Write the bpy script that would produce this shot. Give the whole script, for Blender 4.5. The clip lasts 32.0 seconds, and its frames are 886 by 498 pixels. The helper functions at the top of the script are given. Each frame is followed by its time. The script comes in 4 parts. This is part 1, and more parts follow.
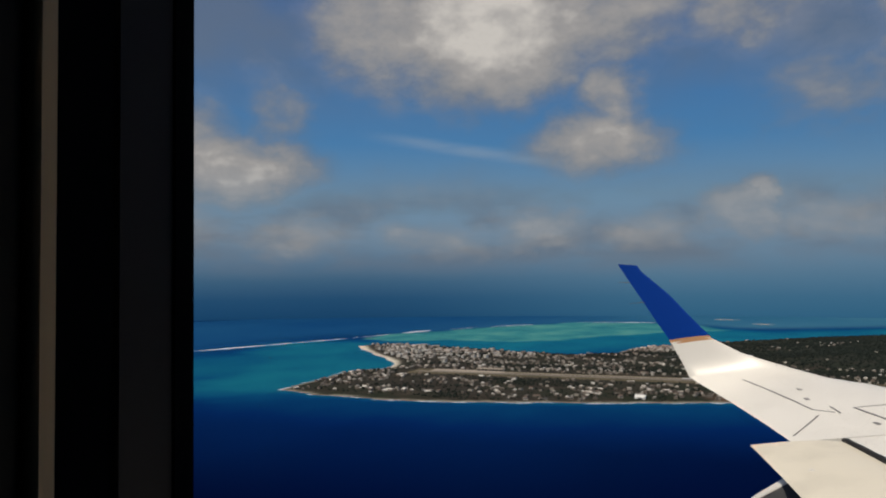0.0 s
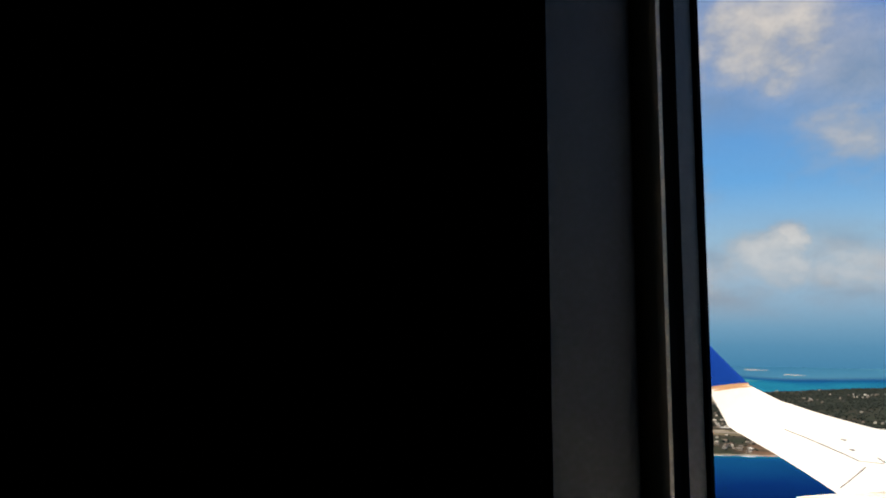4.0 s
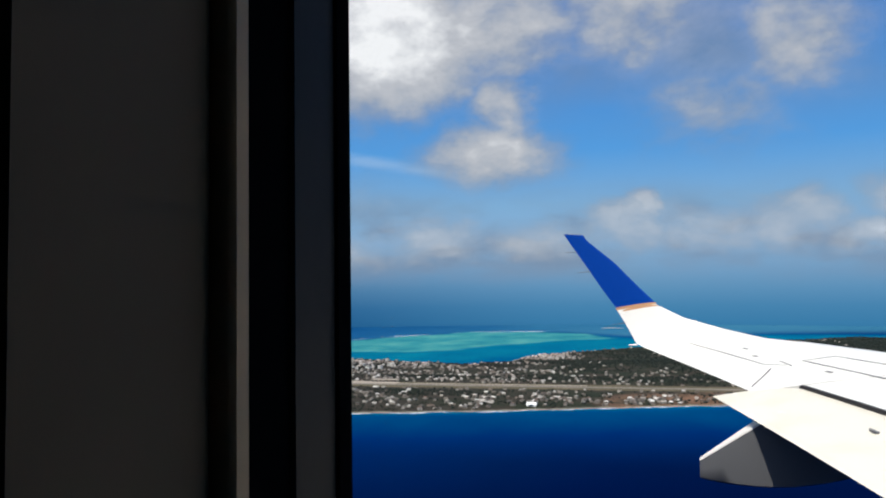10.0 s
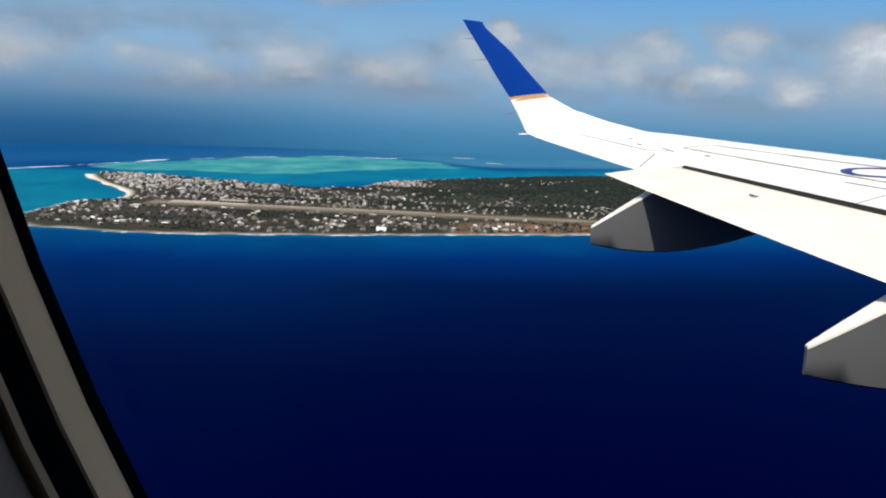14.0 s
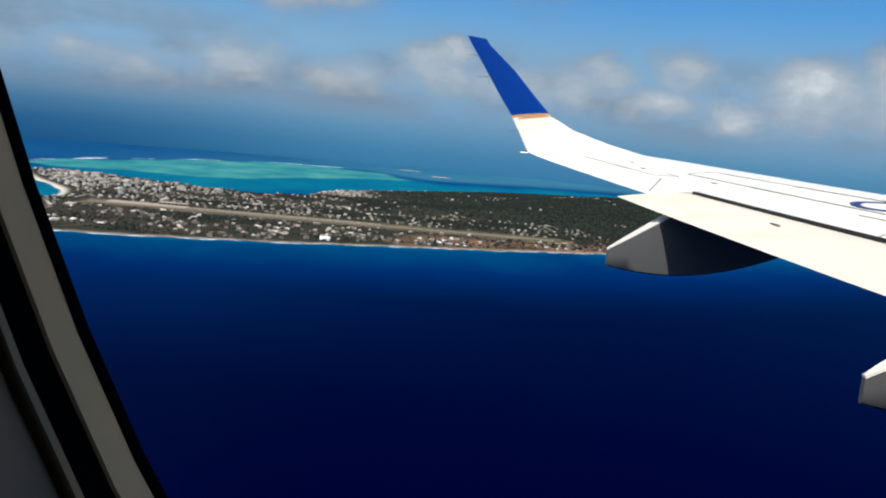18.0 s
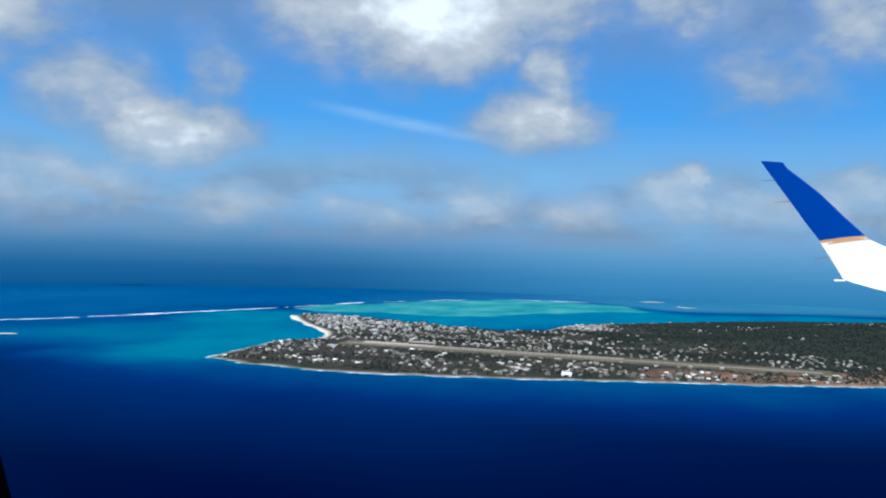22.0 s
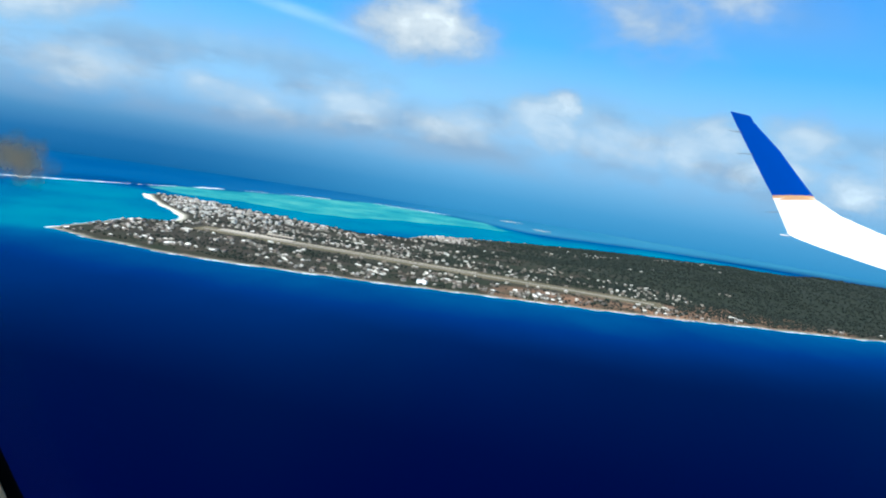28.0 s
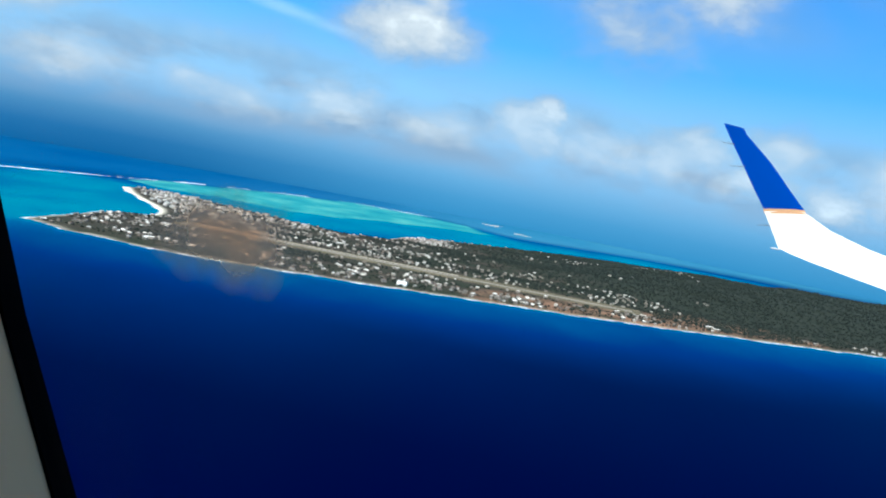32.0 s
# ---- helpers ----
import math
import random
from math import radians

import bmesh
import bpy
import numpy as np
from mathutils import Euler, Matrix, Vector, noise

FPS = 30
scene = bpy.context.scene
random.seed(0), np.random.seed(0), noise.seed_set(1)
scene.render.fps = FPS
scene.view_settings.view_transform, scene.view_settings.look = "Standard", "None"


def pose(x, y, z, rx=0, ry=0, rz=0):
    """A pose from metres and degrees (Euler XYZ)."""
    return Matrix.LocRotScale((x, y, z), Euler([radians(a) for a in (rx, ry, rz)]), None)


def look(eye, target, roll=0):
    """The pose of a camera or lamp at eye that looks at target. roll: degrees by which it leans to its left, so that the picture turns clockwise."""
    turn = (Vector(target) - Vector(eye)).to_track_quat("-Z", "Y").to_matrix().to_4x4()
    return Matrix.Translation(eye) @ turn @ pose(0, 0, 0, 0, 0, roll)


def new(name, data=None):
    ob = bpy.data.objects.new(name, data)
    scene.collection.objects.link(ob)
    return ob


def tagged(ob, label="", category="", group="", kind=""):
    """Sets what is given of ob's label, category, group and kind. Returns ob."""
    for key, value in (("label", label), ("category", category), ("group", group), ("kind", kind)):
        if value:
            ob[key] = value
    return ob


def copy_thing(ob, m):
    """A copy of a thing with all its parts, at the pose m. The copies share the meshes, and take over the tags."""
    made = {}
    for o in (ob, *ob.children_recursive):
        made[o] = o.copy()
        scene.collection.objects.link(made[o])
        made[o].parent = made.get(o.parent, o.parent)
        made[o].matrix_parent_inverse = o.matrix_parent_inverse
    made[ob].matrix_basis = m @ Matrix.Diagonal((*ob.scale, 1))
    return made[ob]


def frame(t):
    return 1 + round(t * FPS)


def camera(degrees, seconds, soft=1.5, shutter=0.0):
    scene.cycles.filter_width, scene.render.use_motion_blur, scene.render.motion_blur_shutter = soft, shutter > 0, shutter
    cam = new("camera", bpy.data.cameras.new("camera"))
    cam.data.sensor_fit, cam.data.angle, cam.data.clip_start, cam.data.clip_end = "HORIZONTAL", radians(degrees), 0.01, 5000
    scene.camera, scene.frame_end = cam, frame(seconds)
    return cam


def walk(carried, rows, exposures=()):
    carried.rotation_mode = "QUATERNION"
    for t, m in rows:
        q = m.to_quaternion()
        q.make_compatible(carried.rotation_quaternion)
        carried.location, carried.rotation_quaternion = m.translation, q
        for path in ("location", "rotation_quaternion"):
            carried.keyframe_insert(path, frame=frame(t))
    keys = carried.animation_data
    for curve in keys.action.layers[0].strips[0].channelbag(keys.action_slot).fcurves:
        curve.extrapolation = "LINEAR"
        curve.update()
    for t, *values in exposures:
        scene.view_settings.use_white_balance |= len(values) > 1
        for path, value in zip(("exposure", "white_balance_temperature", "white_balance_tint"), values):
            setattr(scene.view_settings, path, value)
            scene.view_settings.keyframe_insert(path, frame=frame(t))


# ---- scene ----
cam = camera(60, 32.0, soft=2.0)
EYE = 240.0  # height of the cabin window line over the sea


def aim(x, y, z, az, el, roll):
    """Pose of the camera at x along the cabin, turned az to the nose and el upwards."""
    a, e = radians(az), radians(el)
    eye = Vector((x, y, EYE + z))
    way = Vector((math.sin(a) * math.cos(e), math.cos(a) * math.cos(e), math.sin(e)))
    return look(eye, eye + way * 10, roll)


# seconds, place along the cabin, nearness to the pane, height, turn, tilt, roll
ROWS = [
    (0, 0.830, 0.152, 0.728, -23.99, 2.16, -0.55),
    (0.5, 0.815, 0.152, 0.731, -24.35, -4.55, 2.85),
    (1, 0.802, 0.152, 0.736, -26.56, -4.14, 2.54),
    (1.5, 0.811, 0.152, 0.733, -28.33, 2.29, 2.72),
    (2, 0.822, 0.152, 0.731, -28.91, 4.00, -1.15),
    (2.5, 0.819, 0.152, 0.729, -28.46, 3.92, 0.34),
    (3, 0.818, 0.153, 0.728, -27.47, 4.98, -1.13),
    (3.5, 0.818, 0.152, 0.727, -26.71, 5.26, -0.32),
    (5.5, 0.358, 0.081, 0.540, -22.38, 7.55, -1.24),
    (6, 0.345, 0.081, 0.525, -21.08, 7.81, -0.21),
    (6.5, 0.329, 0.082, 0.501, -20.05, 6.80, -0.10),
    (7, 0.309, 0.081, 0.478, -18.99, 5.30, -0.39),
    (7.5, 0.309, 0.083, 0.456, -18.65, 3.17, -0.21),
    (8, 0.305, 0.084, 0.434, -17.99, 2.48, -0.71),
    (9, 0.293, 0.115, 0.394, -17.37, 2.82, -0.49),
    (10, 0.283, 0.152, 0.339, -16.13, 2.86, -0.71),
    (10.5, 0.291, 0.153, 0.257, -14.74, 1.48, 0.42),
    (11, 0.303, 0.156, 0.175, -12.57, -3.19, -0.92),
    (11.5, -0.088, 0.080, -0.021, -7.94, -7.36, 1.60),
    (12, -0.092, 0.077, -0.024, -6.22, -10.08, 1.02),
    (12.5, -0.066, 0.084, 0.024, -6.11, -10.79, 0.96),
    (13, -0.045, 0.090, 0.068, -6.00, -11.14, 0.48),
    (14, -0.090, 0.081, -0.070, -5.03, -9.90, 2.46),
    (14.5, -0.093, 0.082, -0.068, -4.74, -9.62, 3.01),
    (16.5, -0.598, 0.080, -0.087, -1.49, -8.48, 3.78),
    (17, -0.603, 0.079, -0.089, -1.02, -8.43, 4.62),
    (17.5, -0.603, 0.080, -0.087, -0.70, -8.53, 5.09),
    (18, -0.606, 0.081, -0.089, -0.83, -8.68, 5.31),
    (18.5, -1.052, 0.097, -0.124, -6.19, -7.17, 1.28),
    (19, -1.055, 0.098, -0.125, -19.51, -0.69, -2.53),
    (19.5, -1.061, 0.125, -0.122, -21.77, 1.00, -1.69),
    (20, -1.066, 0.153, -0.118, -21.51, -1.42, -0.39),
    (20.5, -1.070, 0.153, -0.118, -21.44, -1.61, 0.45),
    (21, -1.071, 0.155, -0.117, -21.25, -1.59, 0.83),
    (21.5, -1.084, 0.154, -0.101, -20.86, -0.75, 1.21),
    (22, -1.091, 0.158, -0.083, -19.13, 0.27, 1.77),
    (22.5, -1.491, 0.123, -0.086, -13.48, -3.03, 1.87),
    (23, -1.494, 0.124, -0.086, -10.36, -8.75, 4.58),
    (23.5, -1.527, 0.128, -0.105, -9.47, -8.82, 7.32),
    (24, -1.562, 0.133, -0.124, -9.33, -8.20, 8.55),
    (24.5, -1.569, 0.134, -0.118, -8.98, -6.97, 9.22),
    (25, -1.576, 0.135, -0.112, -9.20, -6.08, 9.19),
    (25.5, -1.576, 0.136, -0.112, -9.49, -5.90, 9.19),
    (27.5, -2.026, 0.090, -0.111, -8.06, -6.07, 9.06),
    (28, -2.029, 0.082, -0.111, -8.46, -5.89, 9.05),
    (29, -2.070, 0.117, -0.111, -8.60, -5.96, 9.75),
    (29.5, -2.143, 0.129, -0.112, -8.25, -6.06, 10.02),
    (30, -2.109, 0.152, -0.112, -8.81, -5.94, 9.93),
    (30.5, -2.185, 0.149, -0.112, -7.65, -5.96, 10.30),
    (31, -2.116, 0.153, -0.112, -7.60, -5.77, 10.27),
    (32, -2.120, 0.154, -0.111, -7.10, -5.50, 10.73)
]
# seconds, stops, white balance
EXPOSURES = [(0, -0.75, 7100, 10), (0.6, -0.35, 7100, 10), (1, 0.2, 7200, 10), (1.5, 0.35, 7300, 10), (3.5, 0.35, 7700, 10), (5.5, -0.3, 7000, 10),
             (6.5, -0.35, 7200, 10), (7.3, -0.15, 6900, 10), (8, 0.1, 6600, 9), (10, 0.0, 6300, 8), (11, 0.0, 6600, 8), (12, -0.18, 6700, 8), (14, 0.1, 6600, 8), (17, 0.0, 6500, 7), (18, 0.0, 6500, 6),
             (19, -0.3, 6000, 0), (20, -0.9, 5600, 2), (20.5, -0.7, 5600, 2), (21, 0.0, 5600, 2), (22, 0.15, 5600, 2), (23, 0.7, 6000, -2), (24, 0.95, 6100, -2), (25, 0.85, 6000, -2), (28, 0.6, 5800, -2), (32, 0.6, 5800, -2)]
walk(cam, [(t, aim(*place)) for t, *place in ROWS],
     exposures=EXPOSURES)

# ---- light ----
SUN_EL, SUN_AZ = 62.0, 200.0   # azimuth counted from straight out of the window, towards the nose
world = bpy.data.worlds.new("world")
scene.world = world
world.use_nodes = True
wn = world.node_tree
bg = wn.nodes["Background"]
sky = wn.nodes.new("ShaderNodeTexSky")
sky.sky_type = "NISHITA"
sky.sun_disc = False
sky.sun_elevation, sky.sun_rotation = radians(SUN_EL), radians(SUN_AZ)
wn.links.new(sky.outputs[0], bg.inputs[0])
bg.inputs[1].default_value = 0.1
sun = new("sun", bpy.data.lights.new("sun", "SUN"))
sun.data.energy, sun.data.angle, sun.data.color = 5.0, radians(0.5), (1.0, 0.93, 0.82)
sun.matrix_world = look((0, 0, 0), (-math.sin(radians(SUN_AZ)) * math.cos(radians(SUN_EL)),
                                    -math.cos(radians(SUN_AZ)) * math.cos(radians(SUN_EL)), -math.sin(radians(SUN_EL))))


# ---- materials ----
def srgb(r, g, b):
    return tuple(((c / 255) / 12.92 if c < 11 else ((c / 255 + 0.055) / 1.055) ** 2.4) for c in (r, g, b)) + (1.0,)


class Graph:
    """Short hand for building node trees."""

    def __init__(self, name):
        self.mat = bpy.data.materials.new(name)
        self.mat.use_nodes = True
        self.t = self.mat.node_tree
        self.b = self.t.nodes["Principled BSDF"]
        self.out = self.t.nodes["Material Output"]

    def put(self, socket, value):
        if isinstance(value, bpy.types.NodeSocket):
            self.t.links.new(value, socket)
        else:
            socket.default_value = value

    def math(self, op, a, b=0.0, c=0.0, clamp=False):
        n = self.t.nodes.new("ShaderNodeMath")
        n.operation, n.use_clamp = op, clamp
        for s, v in zip(n.inputs, (a, b, c)):
            self.put(s, v)
        return n.outputs[0]

    def vmath(self, op, a, b=(0, 0, 0)):
        n = self.t.nodes.new("ShaderNodeVectorMath")
        n.operation = op
        self.put(n.inputs[0], a)
        self.put(n.inputs[1], b)
        return n.outputs["Value"] if op in ("LENGTH", "DISTANCE", "DOT_PRODUCT") else n.outputs[0]

    def coords(self, which="Object"):
        return self.t.nodes.new("ShaderNodeTexCoord").outputs[which]

    def noise(self, vec, scale, detail=4.0, rough=0.55, color=False):
        n = self.t.nodes.new("ShaderNodeTexNoise")
        self.put(n.inputs["Vector"], vec)
        n.inputs["Scale"].default_value, n.inputs["Detail"].default_value, n.inputs["Roughness"].default_value = scale, detail, rough
        return n.outputs["Color" if color else "Fac"]

    def ramp(self, fac, stops):
        n = self.t.nodes.new("ShaderNodeValToRGB")
        e = n.color_ramp.elements
        while len(e) < len(stops):
            e.new(0.5)
        for k, (p, c) in zip(e, stops):
            k.position, k.color = p, c
        self.put(n.inputs[0], fac)
        return n.outputs[0]

    def mix(self, fac, a, b):
        n = self.t.nodes.new("ShaderNodeMix")
        n.data_type = "RGBA"
        self.put(n.inputs[0], fac)
        self.put(n.inputs[6], a)
        self.put(n.inputs[7], b)
        return n.outputs[2]

    def step(self, v, lo, hi):
        n = self.t.nodes.new("ShaderNodeMapRange")
        n.interpolation_type = "SMOOTHSTEP"
        self.put(n.inputs[0], v)
        n.inputs[1].default_value, n.inputs[2].default_value = lo, hi
        return n.outputs[0]

    def attr(self, name, out="Fac"):
        n = self.t.nodes.new("ShaderNodeAttribute")
        n.attribute_name = name
        return n.outputs[out]

    def rand(self, out="Random"):
        return self.t.nodes.new("ShaderNodeObjectInfo").outputs[out]

    def island(self):
        return self.t.nodes.new("ShaderNodeNewGeometry").outputs["Random Per Island"]

    def bump(self, height, strength, distance):
        n = self.t.nodes.new("ShaderNodeBump")
        n.inputs["Strength"].default_value, n.inputs["Distance"].default_value = strength, distance
        self.put(n.inputs["Height"], height)
        self.t.links.new(n.outputs[0], self.b.inputs["Normal"])

    def done(self, color, rough=0.5, metal=0.0, spec=None):
        self.put(self.b.inputs["Base Color"], color)
        self.put(self.b.inputs["Roughness"], rough)
        self.put(self.b.inputs["Metallic"], metal)
        if spec is not None:
            self.b.inputs["Specular IOR Level"].default_value = spec
        return self.mat


def paint(name, color, rough=0.35, grime=0.08, scale=3.0, fine=60.0, metal=0.0):
    """Painted or plastic surface with faint streaks and fine grain."""
    g = Graph(name)
    p = g.coords()
    big, small = g.noise(p, scale), g.noise(p, fine, 2.0)
    dirt = g.math("MULTIPLY", g.step(big, 0.45, 0.75), grime * 3)
    dark = tuple(c * 0.62 for c in color[:3]) + (1.0,)
    col = g.mix(dirt, color, dark)
    col = g.mix(g.math("MULTIPLY", small, grime), col, dark)
    g.bump(small, 0.06, 0.002)
    return g.done(col, g.math("MULTIPLY_ADD", big, 0.2, rough - 0.1), metal)


def part(name, bm, material, parent=None, label="", smooth=False):
    me = bpy.data.meshes.new(name)
    bmesh.ops.recalc_face_normals(bm, faces=bm.faces)
    for e in bm.edges:
        if len(e.link_faces) == 2 and e.calc_face_angle(0.0) > 0.7:
            e.smooth = False
    bm.to_mesh(me)
    bm.free()
    if smooth:
        me.polygons.foreach_set("use_smooth", [True] * len(me.polygons))
    me.materials.append(material)
    ob = new(name, me)
    if parent is not None:
        ob.parent = parent
    if label:
        tagged(ob, label)
    return ob


def sheet(name, verts, faces, material, parent=None):
    me = bpy.data.meshes.new(name)
    me.from_pydata([tuple(v) for v in verts], [], [tuple(f) for f in faces])
    me.update()
    me.materials.append(material)
    ob = new(name, me)
    ob.parent = parent
    return ob


def loft(bm, rings, closed=True, caps=True):
    """Skins a row of rings with equal numbers of points."""
    rows = [[bm.verts.new(p) for p in ring] for ring in rings]
    n = len(rows[0])
    for a, b in zip(rows, rows[1:]):
        for i in range(n if closed else n - 1):
            j = (i + 1) % n
            bm.faces.new((a[i], a[j], b[j], b[i]))
    if caps:
        bm.faces.new(rows[0][::-1])
        bm.faces.new(rows[-1])
    return bm


def box(bm, lo, hi):
    loft(bm, [[(x, y, z) for x, y in ((lo[0], lo[1]), (hi[0], lo[1]), (hi[0], hi[1]), (lo[0], hi[1]))] for z in (lo[2], hi[2])])
    return bm


# ---- plan of island and reef: outlines on the sea, metres ----
COAST = [(-1005, 1400), (-890, 1370), (-750, 1360), (-600, 1385), (-480, 1410), (-300, 1475), (0, 1590), (200, 1670), (420, 1770), (650, 1880),
         (900, 2000), (1300, 2120), (1800, 2250), (2900, 2500), (2950, 3600), (1700, 3800), (900, 3720), (300, 3420), (-120, 3050), (-340, 2790),
         (-470, 2600), (-480, 2430), (-610, 2330), (-830, 2390), (-1050, 2440), (-1210, 2490), (-1380, 2480), (-1395, 2390), (-1300, 2270),
         (-1200, 2150), (-1110, 2060), (-1040, 1980), (-1000, 1900), (-985, 1830), (-1030, 1770), (-1035, 1660), (-1020, 1550), (-1015, 1470)]
LAGOON = [(-1560, 2700), (-1400, 2600), (-1150, 2680), (-920, 2750), (-760, 2820), (-690, 3000), (-480, 3300), (-230, 3560),
          (-390, 3900), (-640, 4040), (-980, 3990), (-1250, 3640), (-1450, 3200), (-1540, 2900)]
SHOAL = [(-2500, 1250), (-2000, 1750), (-1850, 2130), (-1740, 2450), (-1640, 2750), (-1540, 3200), (-1290, 3700), (-980, 4080), (-500, 4150),
         (-100, 3800), (500, 4100), (2900, 4000), (2700, 3300), (0, 2700), (-420, 2300), (-900, 1500), (-990, 1330), (-1400, 1280), (-1900, 1150)]
REEF = [(-2600, 1180), (-2150, 1500), (-1920, 1830), (-1800, 2150), (-1700, 2450), (-1600, 2750), (-1500, 3200), (-1260, 3660), (-980, 4010), (-600, 4090)]
BAY = [(-1100, 1430), (-1150, 1650), (-1180, 1900), (-1330, 2120), (-1530, 2350)]   # bright shallows off the beach


BEACH = [(-1392, 2400), (-1300, 2270), (-1200, 2150), (-1110, 2060), (-1040, 1980), (-1000, 1900), (-985, 1840)]
RUNWAY = [(-870, 1780), (240, 1850)]


def outline(poly, px, py):
    """Signed distance of points to a closed outline: positive inside."""
    best = np.full(px.shape, 1e9)
    inside = np.zeros(px.shape, bool)
    for (ax, ay), (bx, by) in zip(poly, poly[1:] + poly[:1]):
        dx, dy = bx - ax, by - ay
        t = np.clip(((px - ax) * dx + (py - ay) * dy) / (dx * dx + dy * dy), 0, 1)
        best = np.minimum(best, np.hypot(px - ax - t * dx, py - ay - t * dy))
        inside ^= ((ay > py) != (by > py)) & (px < dx * (py - ay) / (dy + 1e-9) + ax)
    return np.where(inside, best, -best)


def along(line, px, py):
    """Distance of points to an open line."""
    best = np.full(px.shape, 1e9)
    for (ax, ay), (bx, by) in zip(line, line[1:]):
        dx, dy = bx - ax, by - ay
        t = np.clip(((px - ax) * dx + (py - ay) * dy) / (dx * dx + dy * dy), 0, 1)
        best = np.minimum(best, np.hypot(px - ax - t * dx, py - ay - t * dy))
    return best


def wobble(px, py, scale, seed):
    """Smooth random field, about -1 to 1, from a few octaves of a lattice."""
    rng = np.random.RandomState(seed)
    total = np.zeros(px.shape)
    amp = 1.0
    for _ in range(4):
        lat = rng.rand(64, 64) * 2 - 1
        u, v = px / scale, py / scale
        i, j = np.floor(u).astype(int), np.floor(v).astype(int)
        a, b = u - i, v - j
        a, b = a * a * (3 - 2 * a), b * b * (3 - 2 * b)
        g = lambda p, q: lat[p % 64, q % 64]
        total += amp * ((g(i, j) * (1 - a) + g(i + 1, j) * a) * (1 - b) + (g(i, j + 1) * (1 - a) + g(i + 1, j + 1) * a) * b)
        amp, scale = amp * 0.5, scale * 0.47
    return total / 1.6


def ease(v, lo, hi):
    t = np.clip((v - lo) / (hi - lo), 0, 1)
    return t * t * (3 - 2 * t)


def coast(px, py):
    return outline(COAST, px, py) + 14 * wobble(px, py, 90, 5)


def height(px, py):
    """Height of the land: low along the shores, hills towards the nose side."""
    d = coast(px, py)
    flat = ease(110 - along(RUNWAY, px, py), 0, 60)
    hill = ease(px, -350, 900) * ease(d, 80, 600)
    up = 0.6 + 2.6 * ease(d, 0, 40) + hill * (52 + 30 * wobble(px, py, 420, 8)) + 0.7 * wobble(px, py, 60, 9) * ease(d, 5, 50)
    return np.where(d > 0, up * (1 - flat) + 3.2 * flat * ease(d, 0, 40) + 0.6 * flat * (1 - ease(d, 0, 40)), -6 + 6 * ease(d, -60, 0))


def grid_mesh(name, xs, ys, zs, material, keep=None):
    """A sheet over the lines xs, ys; zs as array; keep as a mask of cells."""
    ny, nx = zs.shape
    gx, gy = np.meshgrid(xs, ys)
    verts = np.stack([gx, gy, zs], -1).reshape(-1, 3)
    idx = np.arange(ny * nx).reshape(ny, nx)
    quads = np.stack([idx[:-1, :-1], idx[:-1, 1:], idx[1:, 1:], idx[1:, :-1]], -1)
    quads = quads[keep] if keep is not None else quads.reshape(-1, 4)
    me = bpy.data.meshes.new(name)
    me.vertices.add(len(verts))
    me.vertices.foreach_set("co", verts.ravel())
    me.loops.add(quads.size)
    me.loops.foreach_set("vertex_index", quads.ravel())
    me.polygons.add(len(quads))
    me.polygons.foreach_set("loop_start", np.arange(len(quads)) * 4)
    me.polygons.foreach_set("use_smooth", np.ones(len(quads), bool))
    me.update()
    me.validate()
    me.materials.append(material)
    return new(name, me)


def field(ob, name, values):
    ob.data.attributes.new(name, "FLOAT", "POINT").data.foreach_set("value", values.ravel().astype(np.float32))


# ---- sea ----
g = Graph("sea_water")
p = g.coords()
shoal, lag, foam = g.attr("shoal"), g.attr("lagoon"), g.attr("foam")
patch = g.noise(g.vmath("MULTIPLY", p, (0.006, 0.004, 0.0)), 1.0, 6.0, 0.6)
patch2 = g.noise(g.vmath("MULTIPLY", p, (0.0016, 0.0012, 0.0)), 1.0, 4.0, 0.55)
mottle = g.math("ADD", g.math("MULTIPLY_ADD", patch2, 0.7, -0.35), g.math("MULTIPLY_ADD", patch, 0.6, -0.3))
sw = g.math("ADD", shoal, g.math("MULTIPLY", shoal, mottle), clamp=True)
col = g.ramp(sw, [(0.0, srgb(0, 0, 36)), (0.25, srgb(0, 28, 82)), (0.5, srgb(2, 66, 106)), (0.85, srgb(14, 106, 124))])
haze_tone = g.mix(g.attr("haze_tone"), g.ramp(patch2, [(0.3, srgb(14, 62, 108)), (0.7, srgb(24, 76, 116))]), g.ramp(patch2, [(0.3, srgb(46, 100, 126)), (0.7, srgb(62, 114, 134))]))
col = g.mix(g.attr("far_haze"), col, haze_tone)   # distance haze painted into the colour of the far sea
lw = g.math("MULTIPLY", g.step(g.math("ADD", lag, g.math("MULTIPLY_ADD", patch, 0.7, -0.35)), 0.25, 0.75), 1.0)
lcol = g.ramp(patch, [(0.3, srgb(34, 106, 116)), (0.5, srgb(56, 130, 128)), (0.7, srgb(86, 152, 142))])
col = g.mix(lw, col, lcol)
fo = g.step(g.math("MULTIPLY", foam, g.noise(g.vmath("MULTIPLY", p, (0.02, 0.02, 0.0)), 1.0, 5.0, 0.7)), 0.28, 0.42)
col = g.mix(fo, col, srgb(212, 232, 240))
wave = g.noise(g.vmath("MULTIPLY", p, (0.09, 0.06, 0.0)), 1.0, 5.0, 0.6)
g.bump(wave, 0.15, 2.0)
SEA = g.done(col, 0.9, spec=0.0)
fres, gloss, mixer = (g.t.nodes.new("ShaderNode" + k) for k in ("Fresnel", "BsdfGlossy", "MixShader"))
fres.inputs["IOR"].default_value = 1.16
